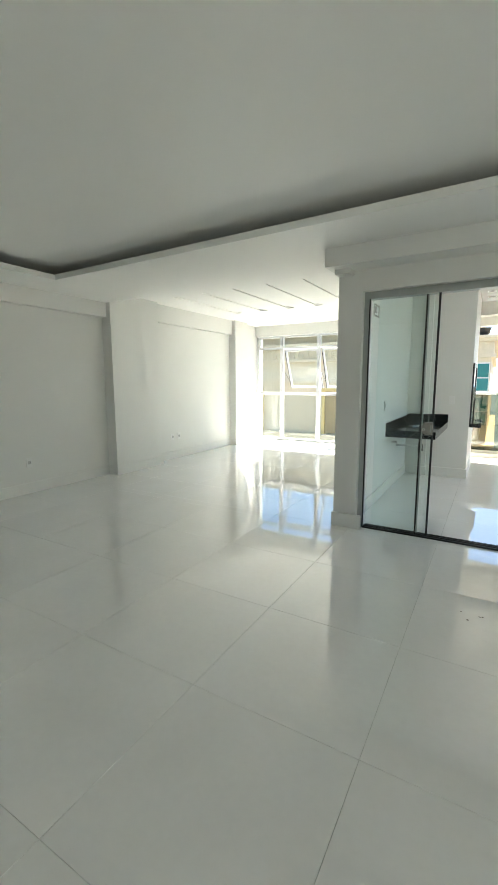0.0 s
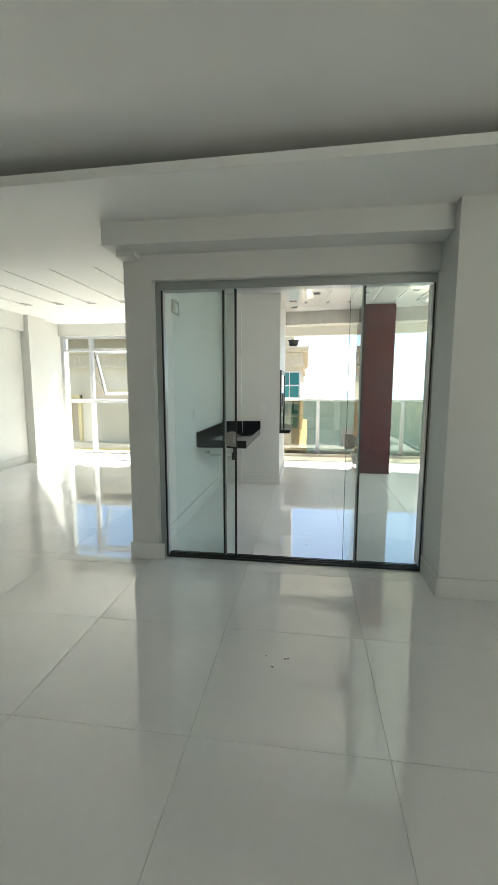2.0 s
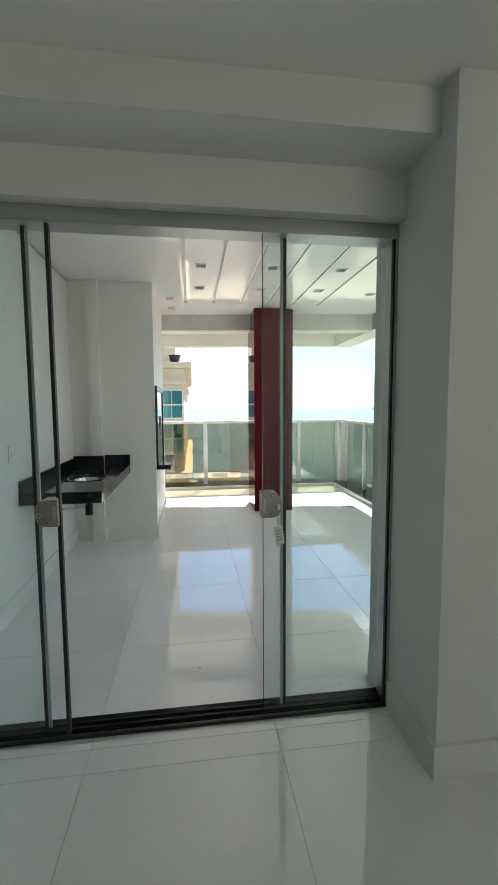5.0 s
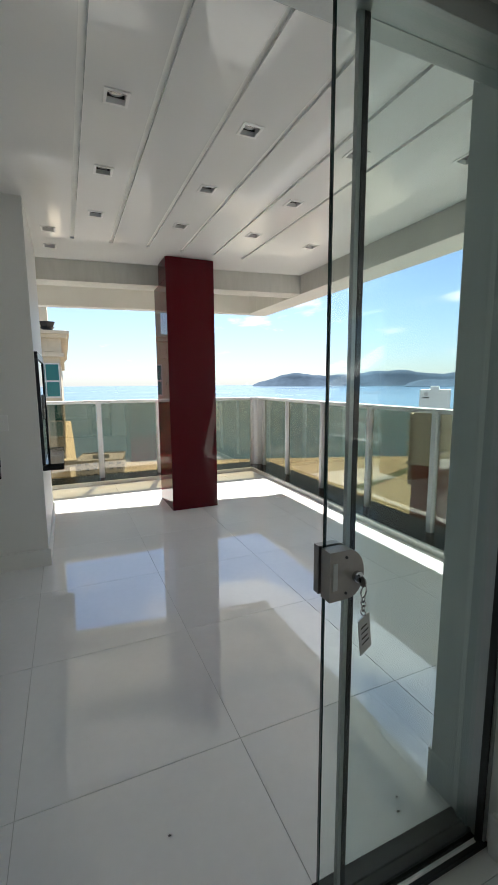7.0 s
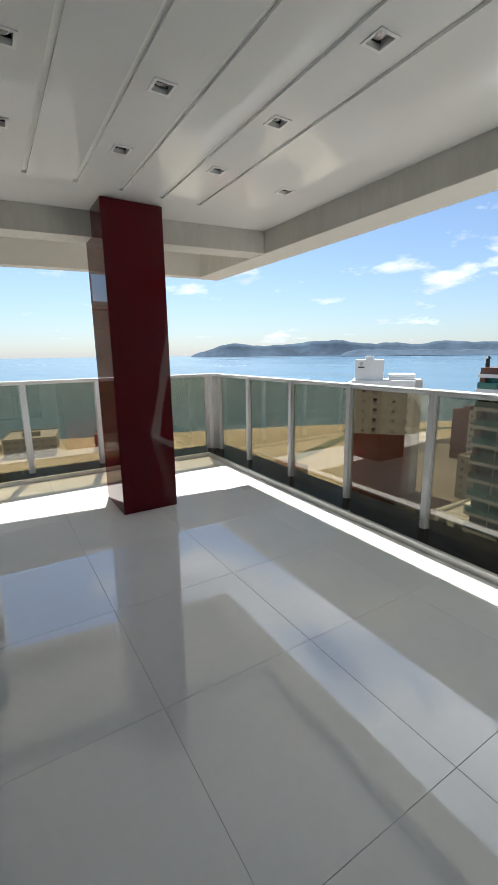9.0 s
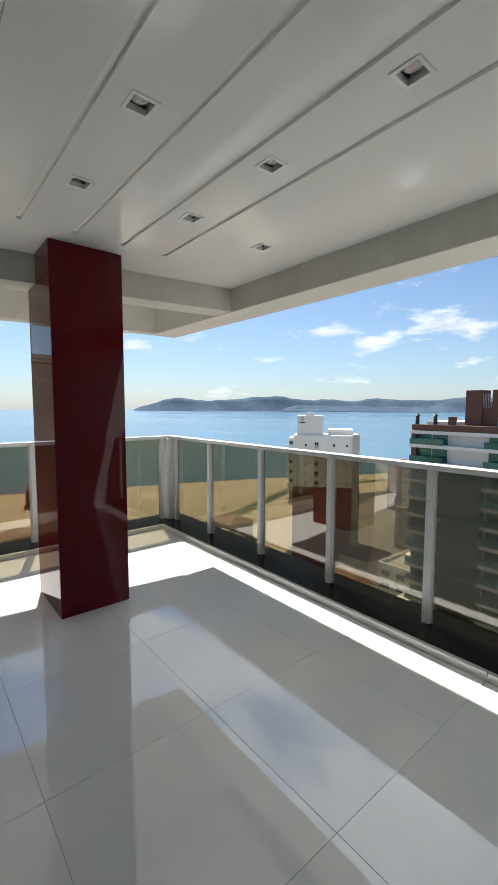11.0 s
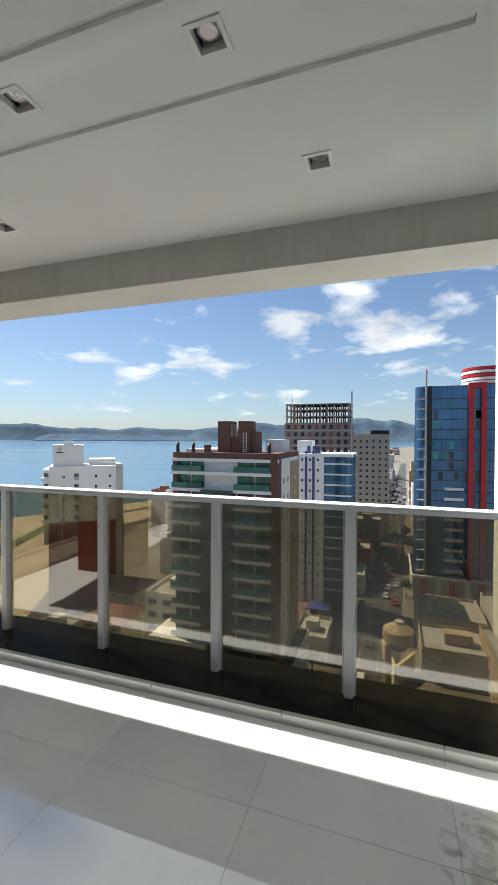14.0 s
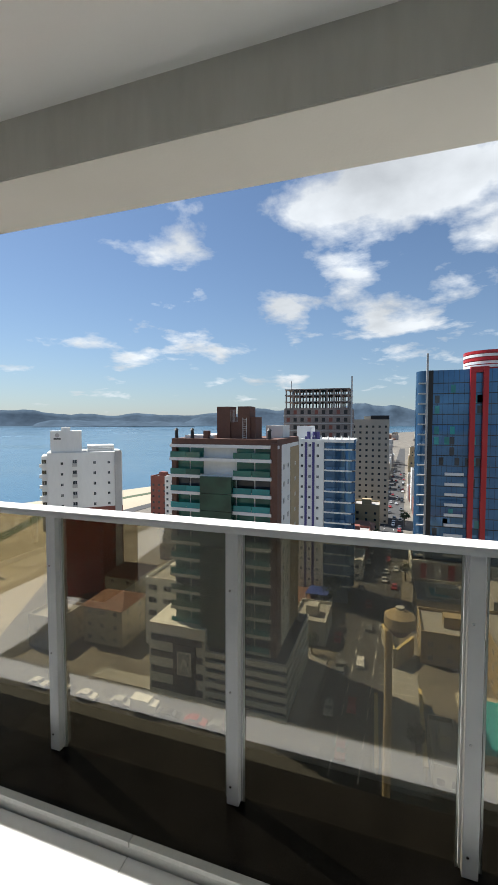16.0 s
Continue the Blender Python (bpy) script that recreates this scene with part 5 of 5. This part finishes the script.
# -- plainer buildings: rows of windows on the faces that look to the terrace --
def plain_building(name, label, x, y, w, d, h, wall, roof=None, rz=0, step=3.1, win=None, cols=None, side="right", flat=True, parapet=True):
    e = empty(name, x, y, GROUND_Z, rz)
    lpart("wall", box(0, d, -w / 2, w / 2, 0, h), wall, e)
    if parapet:
        for b in ((0, 0.25, -w / 2, w / 2), (d - 0.25, d, -w / 2, w / 2), (0.25, d - 0.25, -w / 2, -w / 2 + 0.25), (0.25, d - 0.25, w / 2 - 0.25, w / 2)):
            lpart("parapet", box(b[0], b[1], b[2], b[3], h, h + 0.9), wall, e)
        lpart("roof", box(0.25, d - 0.25, -w / 2 + 0.25, w / 2 - 0.25, h, h + 0.12), roof or ROOF_GREY, e)
        lpart("roof_room", box(d * 0.35, d * 0.35 + 3, -w * 0.18, w * 0.18, h + 0.12, h + 2.6), wall, e)
    else:
        bm = bmesh.new()
        lo = [bm.verts.new(v) for v in ((-0.5, -w / 2 - 0.5, h), (d + 0.5, -w / 2 - 0.5, h), (d + 0.5, w / 2 + 0.5, h), (-0.5, w / 2 + 0.5, h))]
        top = [bm.verts.new(v) for v in ((d / 2, -w / 4, h + 2.4), (d / 2, w / 4, h + 2.4))]
        for f in ((lo[0], lo[1], top[0]), (lo[1], lo[2], top[1], top[0]), (lo[2], lo[3], top[1]), (lo[3], lo[0], top[0], top[1]), tuple(lo)):
            bm.faces.new(f)
        lpart("roof", bm, roof or ROOF_TILE, e)
    win = win or W_SMALL
    cols = cols or max(2, int(w / 3.2))
    zs = levels(1.0, h - 1.4, step)
    near = x < 130
    windows(e, win, "front", w, [-w / 2 + (k + 0.5) * w / cols for k in range(cols)], zs, near)
    n = max(1, int(d / 4))
    windows(e, win, side, w, [(k + 0.5) * d / n for k in range(n)], zs, near)
    return tagged(e, label, "building")


plain_building("beige_tower", "beige apartment tower with dark roof band", 230, 10.9, 19.3, 16, 54.0, T_BEIGE, cols=6, side="left")
e = empty("roof_band", 230, 6.0, GROUND_Z + 54.95)
lpart("band", box(-0.3, 12, -4.6, 4.6, 0, 2.0), RUBBER, e)
tagged(e, "dark roof storey on the beige tower", "roof band")
plain_building("grey_block", "grey apartment block among the towers", 160, 40, 20, 16, 40, T_GREY, cols=6)
plain_building("green_white_house", "pale apartment house with stepped balconies near the beach", 88, 50.5, 12, 14, 15.5, T_WHITE, win=W_WIDE, cols=3)
plain_building("tiled_house", "low house with a clay tiled roof near the beach", 84, 66, 11, 10, 9, T_BEIGE, parapet=False, cols=3)
plain_building("orange_block", "orange brown apartment block near the shore", 196, 117, 10, 10, 24, T_BRICK, cols=3)
plain_building("white_block", "small white apartment block near the shore", 190, 104, 12, 12, 25, T_WHITE, cols=4)
plain_building("beach_house", "low beige flat roofed beach building", 16, 250, 26, 30, 9, T_BEIGE, rz=80, win=W_WIDE, cols=6)
plain_building("red_kiosk", "small red painted building on the beach front", 52, 244, 7, 9, 8.5, T_BRICK, rz=80, cols=2)
for x, y, w, d, h, mat, roof, par in ((66, -7.5, 4, 11, 3.2, T_BEIGE, None, True), (100, -14, 16, 13, 6.5, T_TAN, None, True),
                                     (116, -14, 16, 16, 7.0, T_BEIGE, None, True), (118, -32, 16, 18, 8.0, T_GREY, None, True), (88, -28, 18, 22, 9.0, T_TAN, None, True), (62, -28, 18, 20, 7.0, T_BEIGE, ROOF_TILE, False),
                                     (100, 19, 8, 12, 5.0, T_GREY, None, True), (114, 25, 9, 9, 4.0, T_BEIGE, ROOF_TILE, False), (134, 33, 14, 12, 7.0, T_GREY, None, True),
                                     (146, 15, 12, 14, 6.0, T_WHITE, None, True), (166, 14, 12, 12, 10.0, T_BRICK, None, True), (184, 12, 10, 12, 8.0, T_TAN, ROOF_TILE, False), (204, 11, 12, 12, 14.0, T_TAN, None, True),
                                     (102, 74, 10, 12, 9.0, T_BEIGE, ROOF_TILE, False), (78, 78, 9, 9, 7.0, T_GREY, None, True), (126, 60, 16, 14, 12.0, T_GREY, None, True), (144, 78, 16, 14, 15.0, T_BEIGE, None, True), (170, 90, 14, 12, 10.0, T_WHITE, None, True),
                                     (84, 122, 12, 10, 6.0, T_GREY, None, True), (98, 136, 12, 12, 7.0, T_BEIGE, ROOF_TILE, False), (72, 140, 14, 12, 6.0, T_TAN, None, True), (60, 112, 12, 12, 8.0, T_GREY, ROOF_TILE, False), (46, 150, 14, 14, 7.0, T_BEIGE, None, True), (24, 170, 14, 14, 6.0, T_GREY, ROOF_TILE, False)):
    plain_building("low_building", "low town building with a clay tiled roof" if roof else "low flat roofed town building with a parapet", x, y, w, d, h, mat, roof, parapet=par, win=W_SMALL, cols=max(2, int(w / 4)), side="left" if y < 0 else "right")
far = random.Random(21)
for k in range(26):
    x = 255 + 14 * k + far.uniform(-5, 5)
    for s in (1, -1):
        if x < 300 and s > 0:
            continue
        off = far.uniform(15.5, 18.5)
        y = 7 - (x - 58) * 0.041 + s * off
        h = far.choice((7, 9, 12, 18, 24, 9, 14))
        plain_building("street_block", "apartment block lining the avenue inland", x, y, far.uniform(11, 16), far.uniform(10, 13), h, far.choice((T_WHITE, T_BEIGE, T_GREY, T_BRICK, T_TAN, T_WHITE)), cols=3, step=3.6, side="left" if s < 0 else "right")
for k in range(34):
    a = radians(far.uniform(62, 100))
    r = far.uniform(420, 1500)
    x, y = r * math.sin(a), r * math.cos(a)
    if y > 92 or abs(y - (7 - (x - 58) * 0.041)) < 40:
        continue
    h = far.choice((14, 22, 30, 40, 46, 50))
    plain_building("distant_block", "distant apartment block of the town", x, y, far.uniform(14, 22), far.uniform(12, 18), h, far.choice((T_WHITE, T_BEIGE, T_GREY, T_BRICK, T_WHITE)), cols=4, step=6.4)


# the mass of far roofs on both sides of the avenue
def far_town():
    r = random.Random(77)
    verts, faces = [], []
    for k in range(1500):
        x = 215 + 1500 * r.random() ** 1.6
        y = r.uniform(-420, 84) if x > 300 else r.uniform(-160, -12)
        if abs(y - (7 - (x - 58) * 0.041)) < 27 + 4 * r.random() or (x < 330 and y > 0):
            continue
        w, d = r.uniform(3.5, 9), r.uniform(3.5, 8)
        h = r.choice((4, 5, 6, 7, 8, 9, 12, 15)) if r.random() < 0.93 else r.uniform(20, 38)
        a = len(verts)
        verts += [(x + sx * d, y + sy * w, GROUND_Z + z) for z in (0, h) for sx, sy in ((-1, -1), (1, -1), (1, 1), (-1, 1))]
        faces += [(a + 4, a + 5, a + 6, a + 7)] + [(a + q, a + (q + 1) % 4, a + 4 + (q + 1) % 4, a + 4 + q) for q in range(4)]
    me = bpy.data.meshes.new("far_roofs")
    me.from_pydata(verts, [], faces)
    m = material("far_roofs_and_walls", (0.4, 0.37, 0.33), 0.85)
    nt = m.node_tree
    geo = nt.nodes.new("ShaderNodeNewGeometry")
    ramp = nt.nodes.new("ShaderNodeValToRGB")
    ramp.color_ramp.interpolation = "CONSTANT"
    for k, c in enumerate(((0.62, 0.61, 0.58), (0.24, 0.12, 0.08), (0.40, 0.39, 0.37), (0.48, 0.43, 0.34), (0.22, 0.20, 0.18), (0.30, 0.15, 0.10))):
        el = ramp.color_ramp.elements[k] if k < 2 else ramp.color_ramp.elements.new(k / 6)
        el.position = k / 6
        el.color = (*c, 1)
    nt.links.new(geo.outputs["Random Per Island"], ramp.inputs[0])
    nt.links.new(ramp.outputs[0], nt.nodes["Principled BSDF"].inputs["Base Color"])
    me.materials.append(m)
    tagged(new("far_roofs", me), "mass of distant low roofs and walls of the town", "buildings", kind="stuff")


far_town()

# rooftop pool, awnings, water tower
e = empty("roof_pool", 123, -12, GROUND_Z + 7.2)
lpart("pool_rim", box(-4, 4, -3.2, 3.2, 0, 0.55), T_BEIGE, e)
lpart("water", box(-3, 3, -2.3, 2.3, 0.55, 0.60), POOL, e)
tagged(e, "small turquoise swimming pool on a beige roof", "pool")
e = empty("courtyard_pool", 82, -16.2, GROUND_Z + 0.5)
lpart("pool_rim", box(-8.5, 8.5, -4.6, 4.6, -0.4, 0.2), T_BEIGE, e)
lpart("water", box(-7.2, 7.2, -3.4, 3.4, 0.2, 0.25), POOL, e)
tagged(e, "long green swimming pool between low roofs", "pool")
e = empty("blue_awning", 117.5, 19.5, GROUND_Z + 6.2)
lpart("sheet", box(-4, 4, -3, 3, 0, 0.2, 0, pose(0, 0, 0, 0, 6)), material("blue_tarpaulin", (0.03, 0.06, 0.28), 0.6, vary=0.1, scale=0.5), e)
for dx in (-3.6, 3.6):
    for dy in (-2.6, 2.6):
        lpart("post", box(dx - 0.1, dx + 0.1, dy - 0.1, dy + 0.1, -6.0, 0.1), T_GREY, e)
tagged(e, "blue tarpaulin awning over a yard", "awning")
def yard_wall(ax, ay, bx, by, h):
    length = math.hypot(bx - ax, by - ay)
    e = empty("yard_wall", ax, ay, GROUND_Z, math.degrees(math.atan2(by - ay, bx - ax)))
    lpart("wall", box(0, length, -0.2, 0.2, 0, h), T_BEIGE, e)
    lpart("coping", box(-0.1, length + 0.1, -0.32, 0.32, h, h + 0.18), T_YELLOW, e, "pale yellow coping")
    tagged(e, "rendered yard wall with a pale yellow coping", "wall", "walls round the yard")


for run in ((107, 2.2, 96, -0.4, 4.2), (96, -0.9, 103, -4.6, 4.2), (86, -5.0, 67, -4.6, 2.4), (66, 2.4, 84, 3.0, 1.2)):
    yard_wall(*run)
e = empty("water_tower", 59.5, 1.0, GROUND_Z)
lpart("shaft", cyl(0.55, 0.5, 26, pose(0, 0, 13), 18), T_TAN, e)
# the shade under the tan tank is put in as brown
lpart("tank", cyl(0.9, 1.9, 1.2, pose(0, -1.3, 26.2), 24), T_BROWN, e, "tank underside coloured brown for its shade")
lpart("tank_wall", cyl(1.95, 1.95, 1.4, pose(0, -1.3, 27.5), 24), T_TAN, e)
lpart("tank_cap", cyl(1.9, 0.7, 0.8, pose(0, -1.3, 28.6), 24), T_TAN, e)
lpart("hatch", cyl(0.55, 0.55, 0.4, pose(0, -1.4, 29.1), 14), T_GREY, e)
tagged(e, "tall tan water tower with a mushroom shaped tank", "water tower")


# -- parked and driving cars --
def car(paint):
    e = empty("car", 0, 0, -500)
    bm = bmesh.new()
    prof = [(-2.1, 0.35), (-2.1, 0.78), (-1.1, 0.92), (-0.55, 1.42), (0.95, 1.44), (1.75, 0.95), (2.1, 0.90), (2.1, 0.35)]
    l = [bm.verts.new((px, -0.84 + (0.12 if pz > 1.2 else 0), pz)) for px, pz in prof]
    r = [bm.verts.new((px, 0.84 - (0.12 if pz > 1.2 else 0), pz)) for px, pz in prof]
    bm.faces.new(l)
    bm.faces.new(r)
    for k in range(len(prof)):
        j = (k + 1) % len(prof)
        bm.faces.new((l[k], l[j], r[j], r[k]))
    lpart("body", bm, paint, e)
    bm = bmesh.new()
    add_box(bm, -0.45, 0.90, -0.80, 0.80, 0.98, 1.34)
    lpart("side_windows", bm, G_DARK, e)
    bm = bmesh.new()
    vs = [bm.verts.new(v) for v in ((-1.06, -0.66, 0.97), (-1.06, 0.66, 0.97), (-0.60, 0.62, 1.40), (-0.60, -0.62, 1.40))]
    bm.faces.new(vs)
    bmesh.ops.solidify(bm, geom=bm.faces[:], thickness=0.03)
    lpart("windscreen", bm, G_DARK, e)
    for px in (-1.35, 1.35):
        for py in (-0.78, 0.78):
            wheel = lpart("wheel", cyl(0.33, 0.33, 0.22, pose(px, py, 0.33, 90), 18), RUBBER, e)
            lpart("rim", cyl(0.19, 0.19, 0.24, pose(px, py, 0.33, 90), 12), STEEL, wheel)
    return e


PAINTS = [("white", (0.72, 0.72, 0.72)), ("silver", (0.45, 0.46, 0.48)), ("black", (0.02, 0.02, 0.022)), ("red", (0.35, 0.02, 0.02)), ("grey", (0.16, 0.17, 0.18))]
proto = []
for nm, rgb in PAINTS:
    c = car(material(nm + "_car_paint", rgb, 0.2, vary=0.03, coat=0.5))
    proto.append(tagged(c, nm + " saloon car on the asphalt street", "car", "cars in the streets"))
spots = [(66.5, 56.0, 90), (67.0, 48.5, 90), (66.8, 38.0, 90), (66.8, 33.0, 90), (66.8, 28.5, 90), (66.6, 68.0, 90), (67, 63, 90), (67.5, 12.0, 2), (68.5, 8.0, 2), (78, 11.2, 2), (80, 7.2, 182), (92, 10.6, 2), (95, 6.6, 182), (104, 12.5, 2), (112, 5.6, 182), (126, 6.2, 2)]
rc = random.Random(8)
for k in range(64):
    xx = 138 + k * 5.3 + rc.uniform(-2, 2)
    spots.append((xx, 7.4 - (xx - 58) * 0.041 + rc.choice((-5.0, -1.8, 1.6, 4.8)), -2.3))
used = set()
for k, (x, y, rz) in enumerate(spots):
    c = proto[k % 5 if k > 4 else k]
    if id(c) not in used:
        used.add(id(c))
        c.matrix_basis = pose(x, y, GROUND_Z + 0.14, 0, 0, rz)
    else:
        copy_thing(proto[rc.randint(0, 4)], pose(x, y, GROUND_Z + 0.14, 0, 0, rz))
e = empty("delivery_van", 66.8, 43.2, GROUND_Z + 0.14, 90)
lpart("cargo_box", box(-1.2, 2.6, -1.0, 1.0, 0.6, 2.7, 0.08), T_WHITE, e)
lpart("cab", box(-2.6, -1.2, -0.95, 0.95, 0.5, 2.1, 0.15), T_WHITE, e)
lpart("windscreen", box(-2.63, -2.45, -0.8, 0.8, 1.2, 1.9), G_DARK, e)
for px in (-1.8, 1.6):
    for py in (-0.9, 0.9):
        lpart("wheel", cyl(0.4, 0.4, 0.25, pose(px, py, 0.4, 90), 18), RUBBER, e)
tagged(e, "white delivery van parked at the kerb", "van")


def tree(x, y, h, seed):
    r = random.Random(seed)
    e = empty("street_tree", x, y, GROUND_Z)
    lpart("trunk", cyl(0.22, 0.10, h * 0.6, pose(0, 0, h * 0.3), 9), BARK, e)
    bm = bmesh.new()
    for k in range(3):
        a = r.uniform(0, 6.28)
        d = Vector((math.cos(a), math.sin(a), 1.2)).normalized()
        p = Vector((0, 0, h * 0.5)) + d * h * 0.16
        add_cyl(bm, 0.09, 0.04, h * 0.34, Matrix.Translation(p) @ d.to_track_quat("Z", "Y").to_matrix().to_4x4(), 6)
    lpart("limbs", bm, BARK, e)
    bm = bmesh.new()
    for k in range(260):
        v = Vector((r.gauss(0, 1), r.gauss(0, 1), r.gauss(0, 0.7)))
        v = v.normalized() * h * 0.34 * r.uniform(0.35, 1.0) + Vector((0, 0, h * 0.74))
        m = Matrix.Translation(v) @ Euler((r.uniform(0, 6), r.uniform(0, 6), r.uniform(0, 6))).to_matrix().to_4x4()
        s = h * 0.055 * r.uniform(0.6, 1.3)
        bm.faces.new([bm.verts.new(m @ Vector(q)) for q in ((-s, 0, 0), (0, -s * 0.6, 0), (s, 0, 0), (0, s * 0.6, 0))])
    lpart("crown", bm, LEAF, e)
    tagged(e, "dark leafy street tree beside the avenue", "tree", "street trees")


for k, (x, y, h) in enumerate(((118, 17.5, 7), (124, 16.5, 8), (131, 17, 7), (96, 17.5, 5), (168, 8.6, 7), (190, 8, 8), (228, -7, 8), (260, 5.5, 9), (300, 4, 8), (150, -4.6, 6), (72, -3.5, 5))):
    tree(x, y, h, k)


# -- the ornate neighbour across the gap --
def neighbour():
    e = empty("ornate_building", -12, 13.0, GROUND_Z)
    up = -GROUND_Z
    lpart("wall", box(-24, 12.9, 0, 14, 0, up - 0.9), T_YELLOW, e, "pale yellow rendered wall")
    lpart("upper_wall", box(-24, 12.82, 0.05, 14, up - 0.9, up + 2.3), T_CREAM, e)
    lpart("ledge", box(-24, 13.1, -0.45, 14, up - 1.05, up - 0.85), T_CREAM, e)
    lpart("lower_cornice", box(-24, 12.95, -0.12, 14, up + 2.18, up + 2.30), T_CREAM, e)
    lpart("frieze", box(-24, 12.88, -0.02, 14, up + 2.30, up + 2.72), T_CREAM, e)
    lpart("cornice", box(-24, 13.05, -0.20, 14, up + 2.72, up + 2.82, 0.02), T_CREAM, e)
    lpart("cornice", box(-24, 13.12, -0.28, 14, up + 2.82, up + 2.92, 0.02), T_CREAM, e)
    bm = bmesh.new()
    for b in ((-0.18, 0.18, 0.30, 0.36), (-0.18, -0.12, 0.0, 0.30), (-0.12, 0.10, 0.0, 0.06), (0.04, 0.10, 0.06, 0.20), (-0.04, 0.04, 0.14, 0.20)):
        add_box(bm, b[0], b[1], -0.07, 0.0, b[2], b[3])
    key = mesh_object("key_ornament", bm, T_CREAM)
    key.parent = e
    key.location = (12.62, 0, up + 2.33)
    for k in range(1, 52):
        shared("key_ornament", key.data, e, 12.62 - 0.43 * k, 0, up + 2.33)
    # corner turret with a dark urn
    lpart("turret", box(11.9, 12.55, 0.5, 1.3, up + 2.92, up + 7.5), T_CREAM, e)
    bm = bmesh.new()
    add_cyl(bm, 0.10, 0.20, 0.10, pose(12.55, 0.0, up + 2.97), 16)
    add_cyl(bm, 0.17, 0.24, 0.16, pose(12.55, 0.0, up + 3.09), 6)
    lpart("urn", bm, RUBBER, e, "dark faceted roof urn")
    for zz in (-0.2, 0.98):
        lpart("window_frame", box(12.02, 12.80, -0.05, 0.05, up + zz, up + zz + 1.02), T_WHITE, e)
        for k in range(2):
            lpart("pane", box(12.06 + k * 0.37, 12.40 + k * 0.37, -0.07, -0.03, up + zz + 0.52, up + zz + 0.98), G_TEAL, e, "teal window pane")
            lpart("pane", box(12.06 + k * 0.37, 12.40 + k * 0.37, -0.07, -0.03, up + zz + 0.05, up + zz + 0.47), G_TEAL, e, "teal window pane")
    # long facade opposite the tall window: recessed openings and a projecting ledge
    lpart("attic_wall", box(-24, 8.5, 1.6, 14, up + 2.92, up + 3.9), T_CREAM, e)
    lpart("eave", box(-24, 9.0, 0.6, 14, up + 3.5, up + 3.75), T_TAN, e)
    for k in range(4):
        x = 7.6 - k * 4.6
        lpart("opening", box(x - 0.75, x + 0.75, -0.03, 0.12, up - 0.80, up + 0.95), T_TAN, e, "tan shuttered opening")
        lpart("opening_frame", box(x - 0.87, x - 0.75, -0.10, 0.10, up - 0.85, up + 1.07), T_YELLOW, e)
        lpart("opening_frame", box(x + 0.75, x + 0.87, -0.10, 0.10, up - 0.85, up + 1.07), T_YELLOW, e)
        lpart("opening_head", box(x - 0.87, x + 0.87, -0.12, 0.10, up + 0.95, up + 1.07), T_YELLOW, e)
    lpart("mid_band", box(-24, 11.9, -0.10, 0.1, up + 1.30, up + 1.42), T_CREAM, e)
    return tagged(e, "ornate cream building with a Greek key frieze and teal windows", "building")


neighbour()


# ---- floor tiles and kerb stones ----
JOINT = 0.0018
tile_meshes = {}


def tile(parent, x0, x1, y0, y1):
    key = (round(x1 - x0, 4), round(y1 - y0, 4))
    if key not in tile_meshes:
        w, d = key
        bm = bmesh.new()
        add_box(bm, -w / 2, w / 2, -d / 2, d / 2, -0.008, 0.0)
        top = [f for f in bm.faces if f.normal.z > 0.5]
        es = [e for f in top for e in f.edges]
        bmesh.ops.bevel(bm, geom=es, offset=0.0008, segments=1, affect="EDGES")
        me = bpy.data.meshes.new("tile")
        bm.to_mesh(me)
        bm.free()
        me.materials.append(TILE)
        tile_meshes[key] = me
    ob = new("tile", tile_meshes[key])
    ob.location = ((x0 + x1) / 2, (y0 + y1) / 2, 0.0)
    ob.parent = parent


def clip_tiles(parent, grid, rx0, rx1, ry0, ry1):
    """Lay the tiles of a grid (a joint's x and y, and the two pitches) within a rectangle."""
    tx, ty, px, py = grid
    for i in range(math.floor((rx0 - tx) / px), math.ceil((rx1 - tx) / px)):
        for j in range(math.floor((ry0 - ty) / py), math.ceil((ry1 - ty) / py)):
            x0, x1 = max(rx0, tx + i * px), min(rx1, tx + (i + 1) * px)
            y0, y1 = max(ry0, ty + j * py), min(ry1, ty + (j + 1) * py)
            if x1 - x0 > 0.02 and y1 - y0 > 0.02:
                tile(parent, x0 + JOINT / 2, x1 - JOINT / 2, y0 + JOINT / 2, y1 - JOINT / 2)


ROOM_GRID, TERRACE_GRID = (1.453, -0.965, 0.778, 0.767), (1.468, 0.645, 0.786, 0.80)
clip_tiles(floor, ROOM_GRID, -3.98, 3.57, -6.2, -0.079)
clip_tiles(floor_far, ROOM_GRID, -3.98, -0.27, -0.079, 5.10)
clip_tiles(floor_terrace, TERRACE_GRID, -0.11, 3.572, 0.11, 5.267)
clip_tiles(floor, ROOM_GRID, 0.0, 2.0, -0.079, 0.018)

def kerb_stone(parent, x0, x1, y0, y1):
    bm = box(x0 + 0.0015, x1 - 0.0015, y0 + 0.0015, y1 - 0.0015, KERB - 0.022, KERB, 0.004)
    ob = mesh_object("kerb_stone", bm, MARBLE)
    ob.parent = parent


y = 0.20
while y < 5.26:
    kerb_stone(kerb_side, 3.572, 3.606, y, min(y + 0.80 if y > 0.3 else y + 0.443, 5.27))
    y += 0.80 if y > 0.3 else 0.443
x = -0.11
while x < 3.57:
    kerb_stone(kerb_sea, x, min(x + 0.757 if x < 0 else x + 0.80, 3.606), 5.267, 5.301)
    x += 0.757 if x < 0 else 0.80
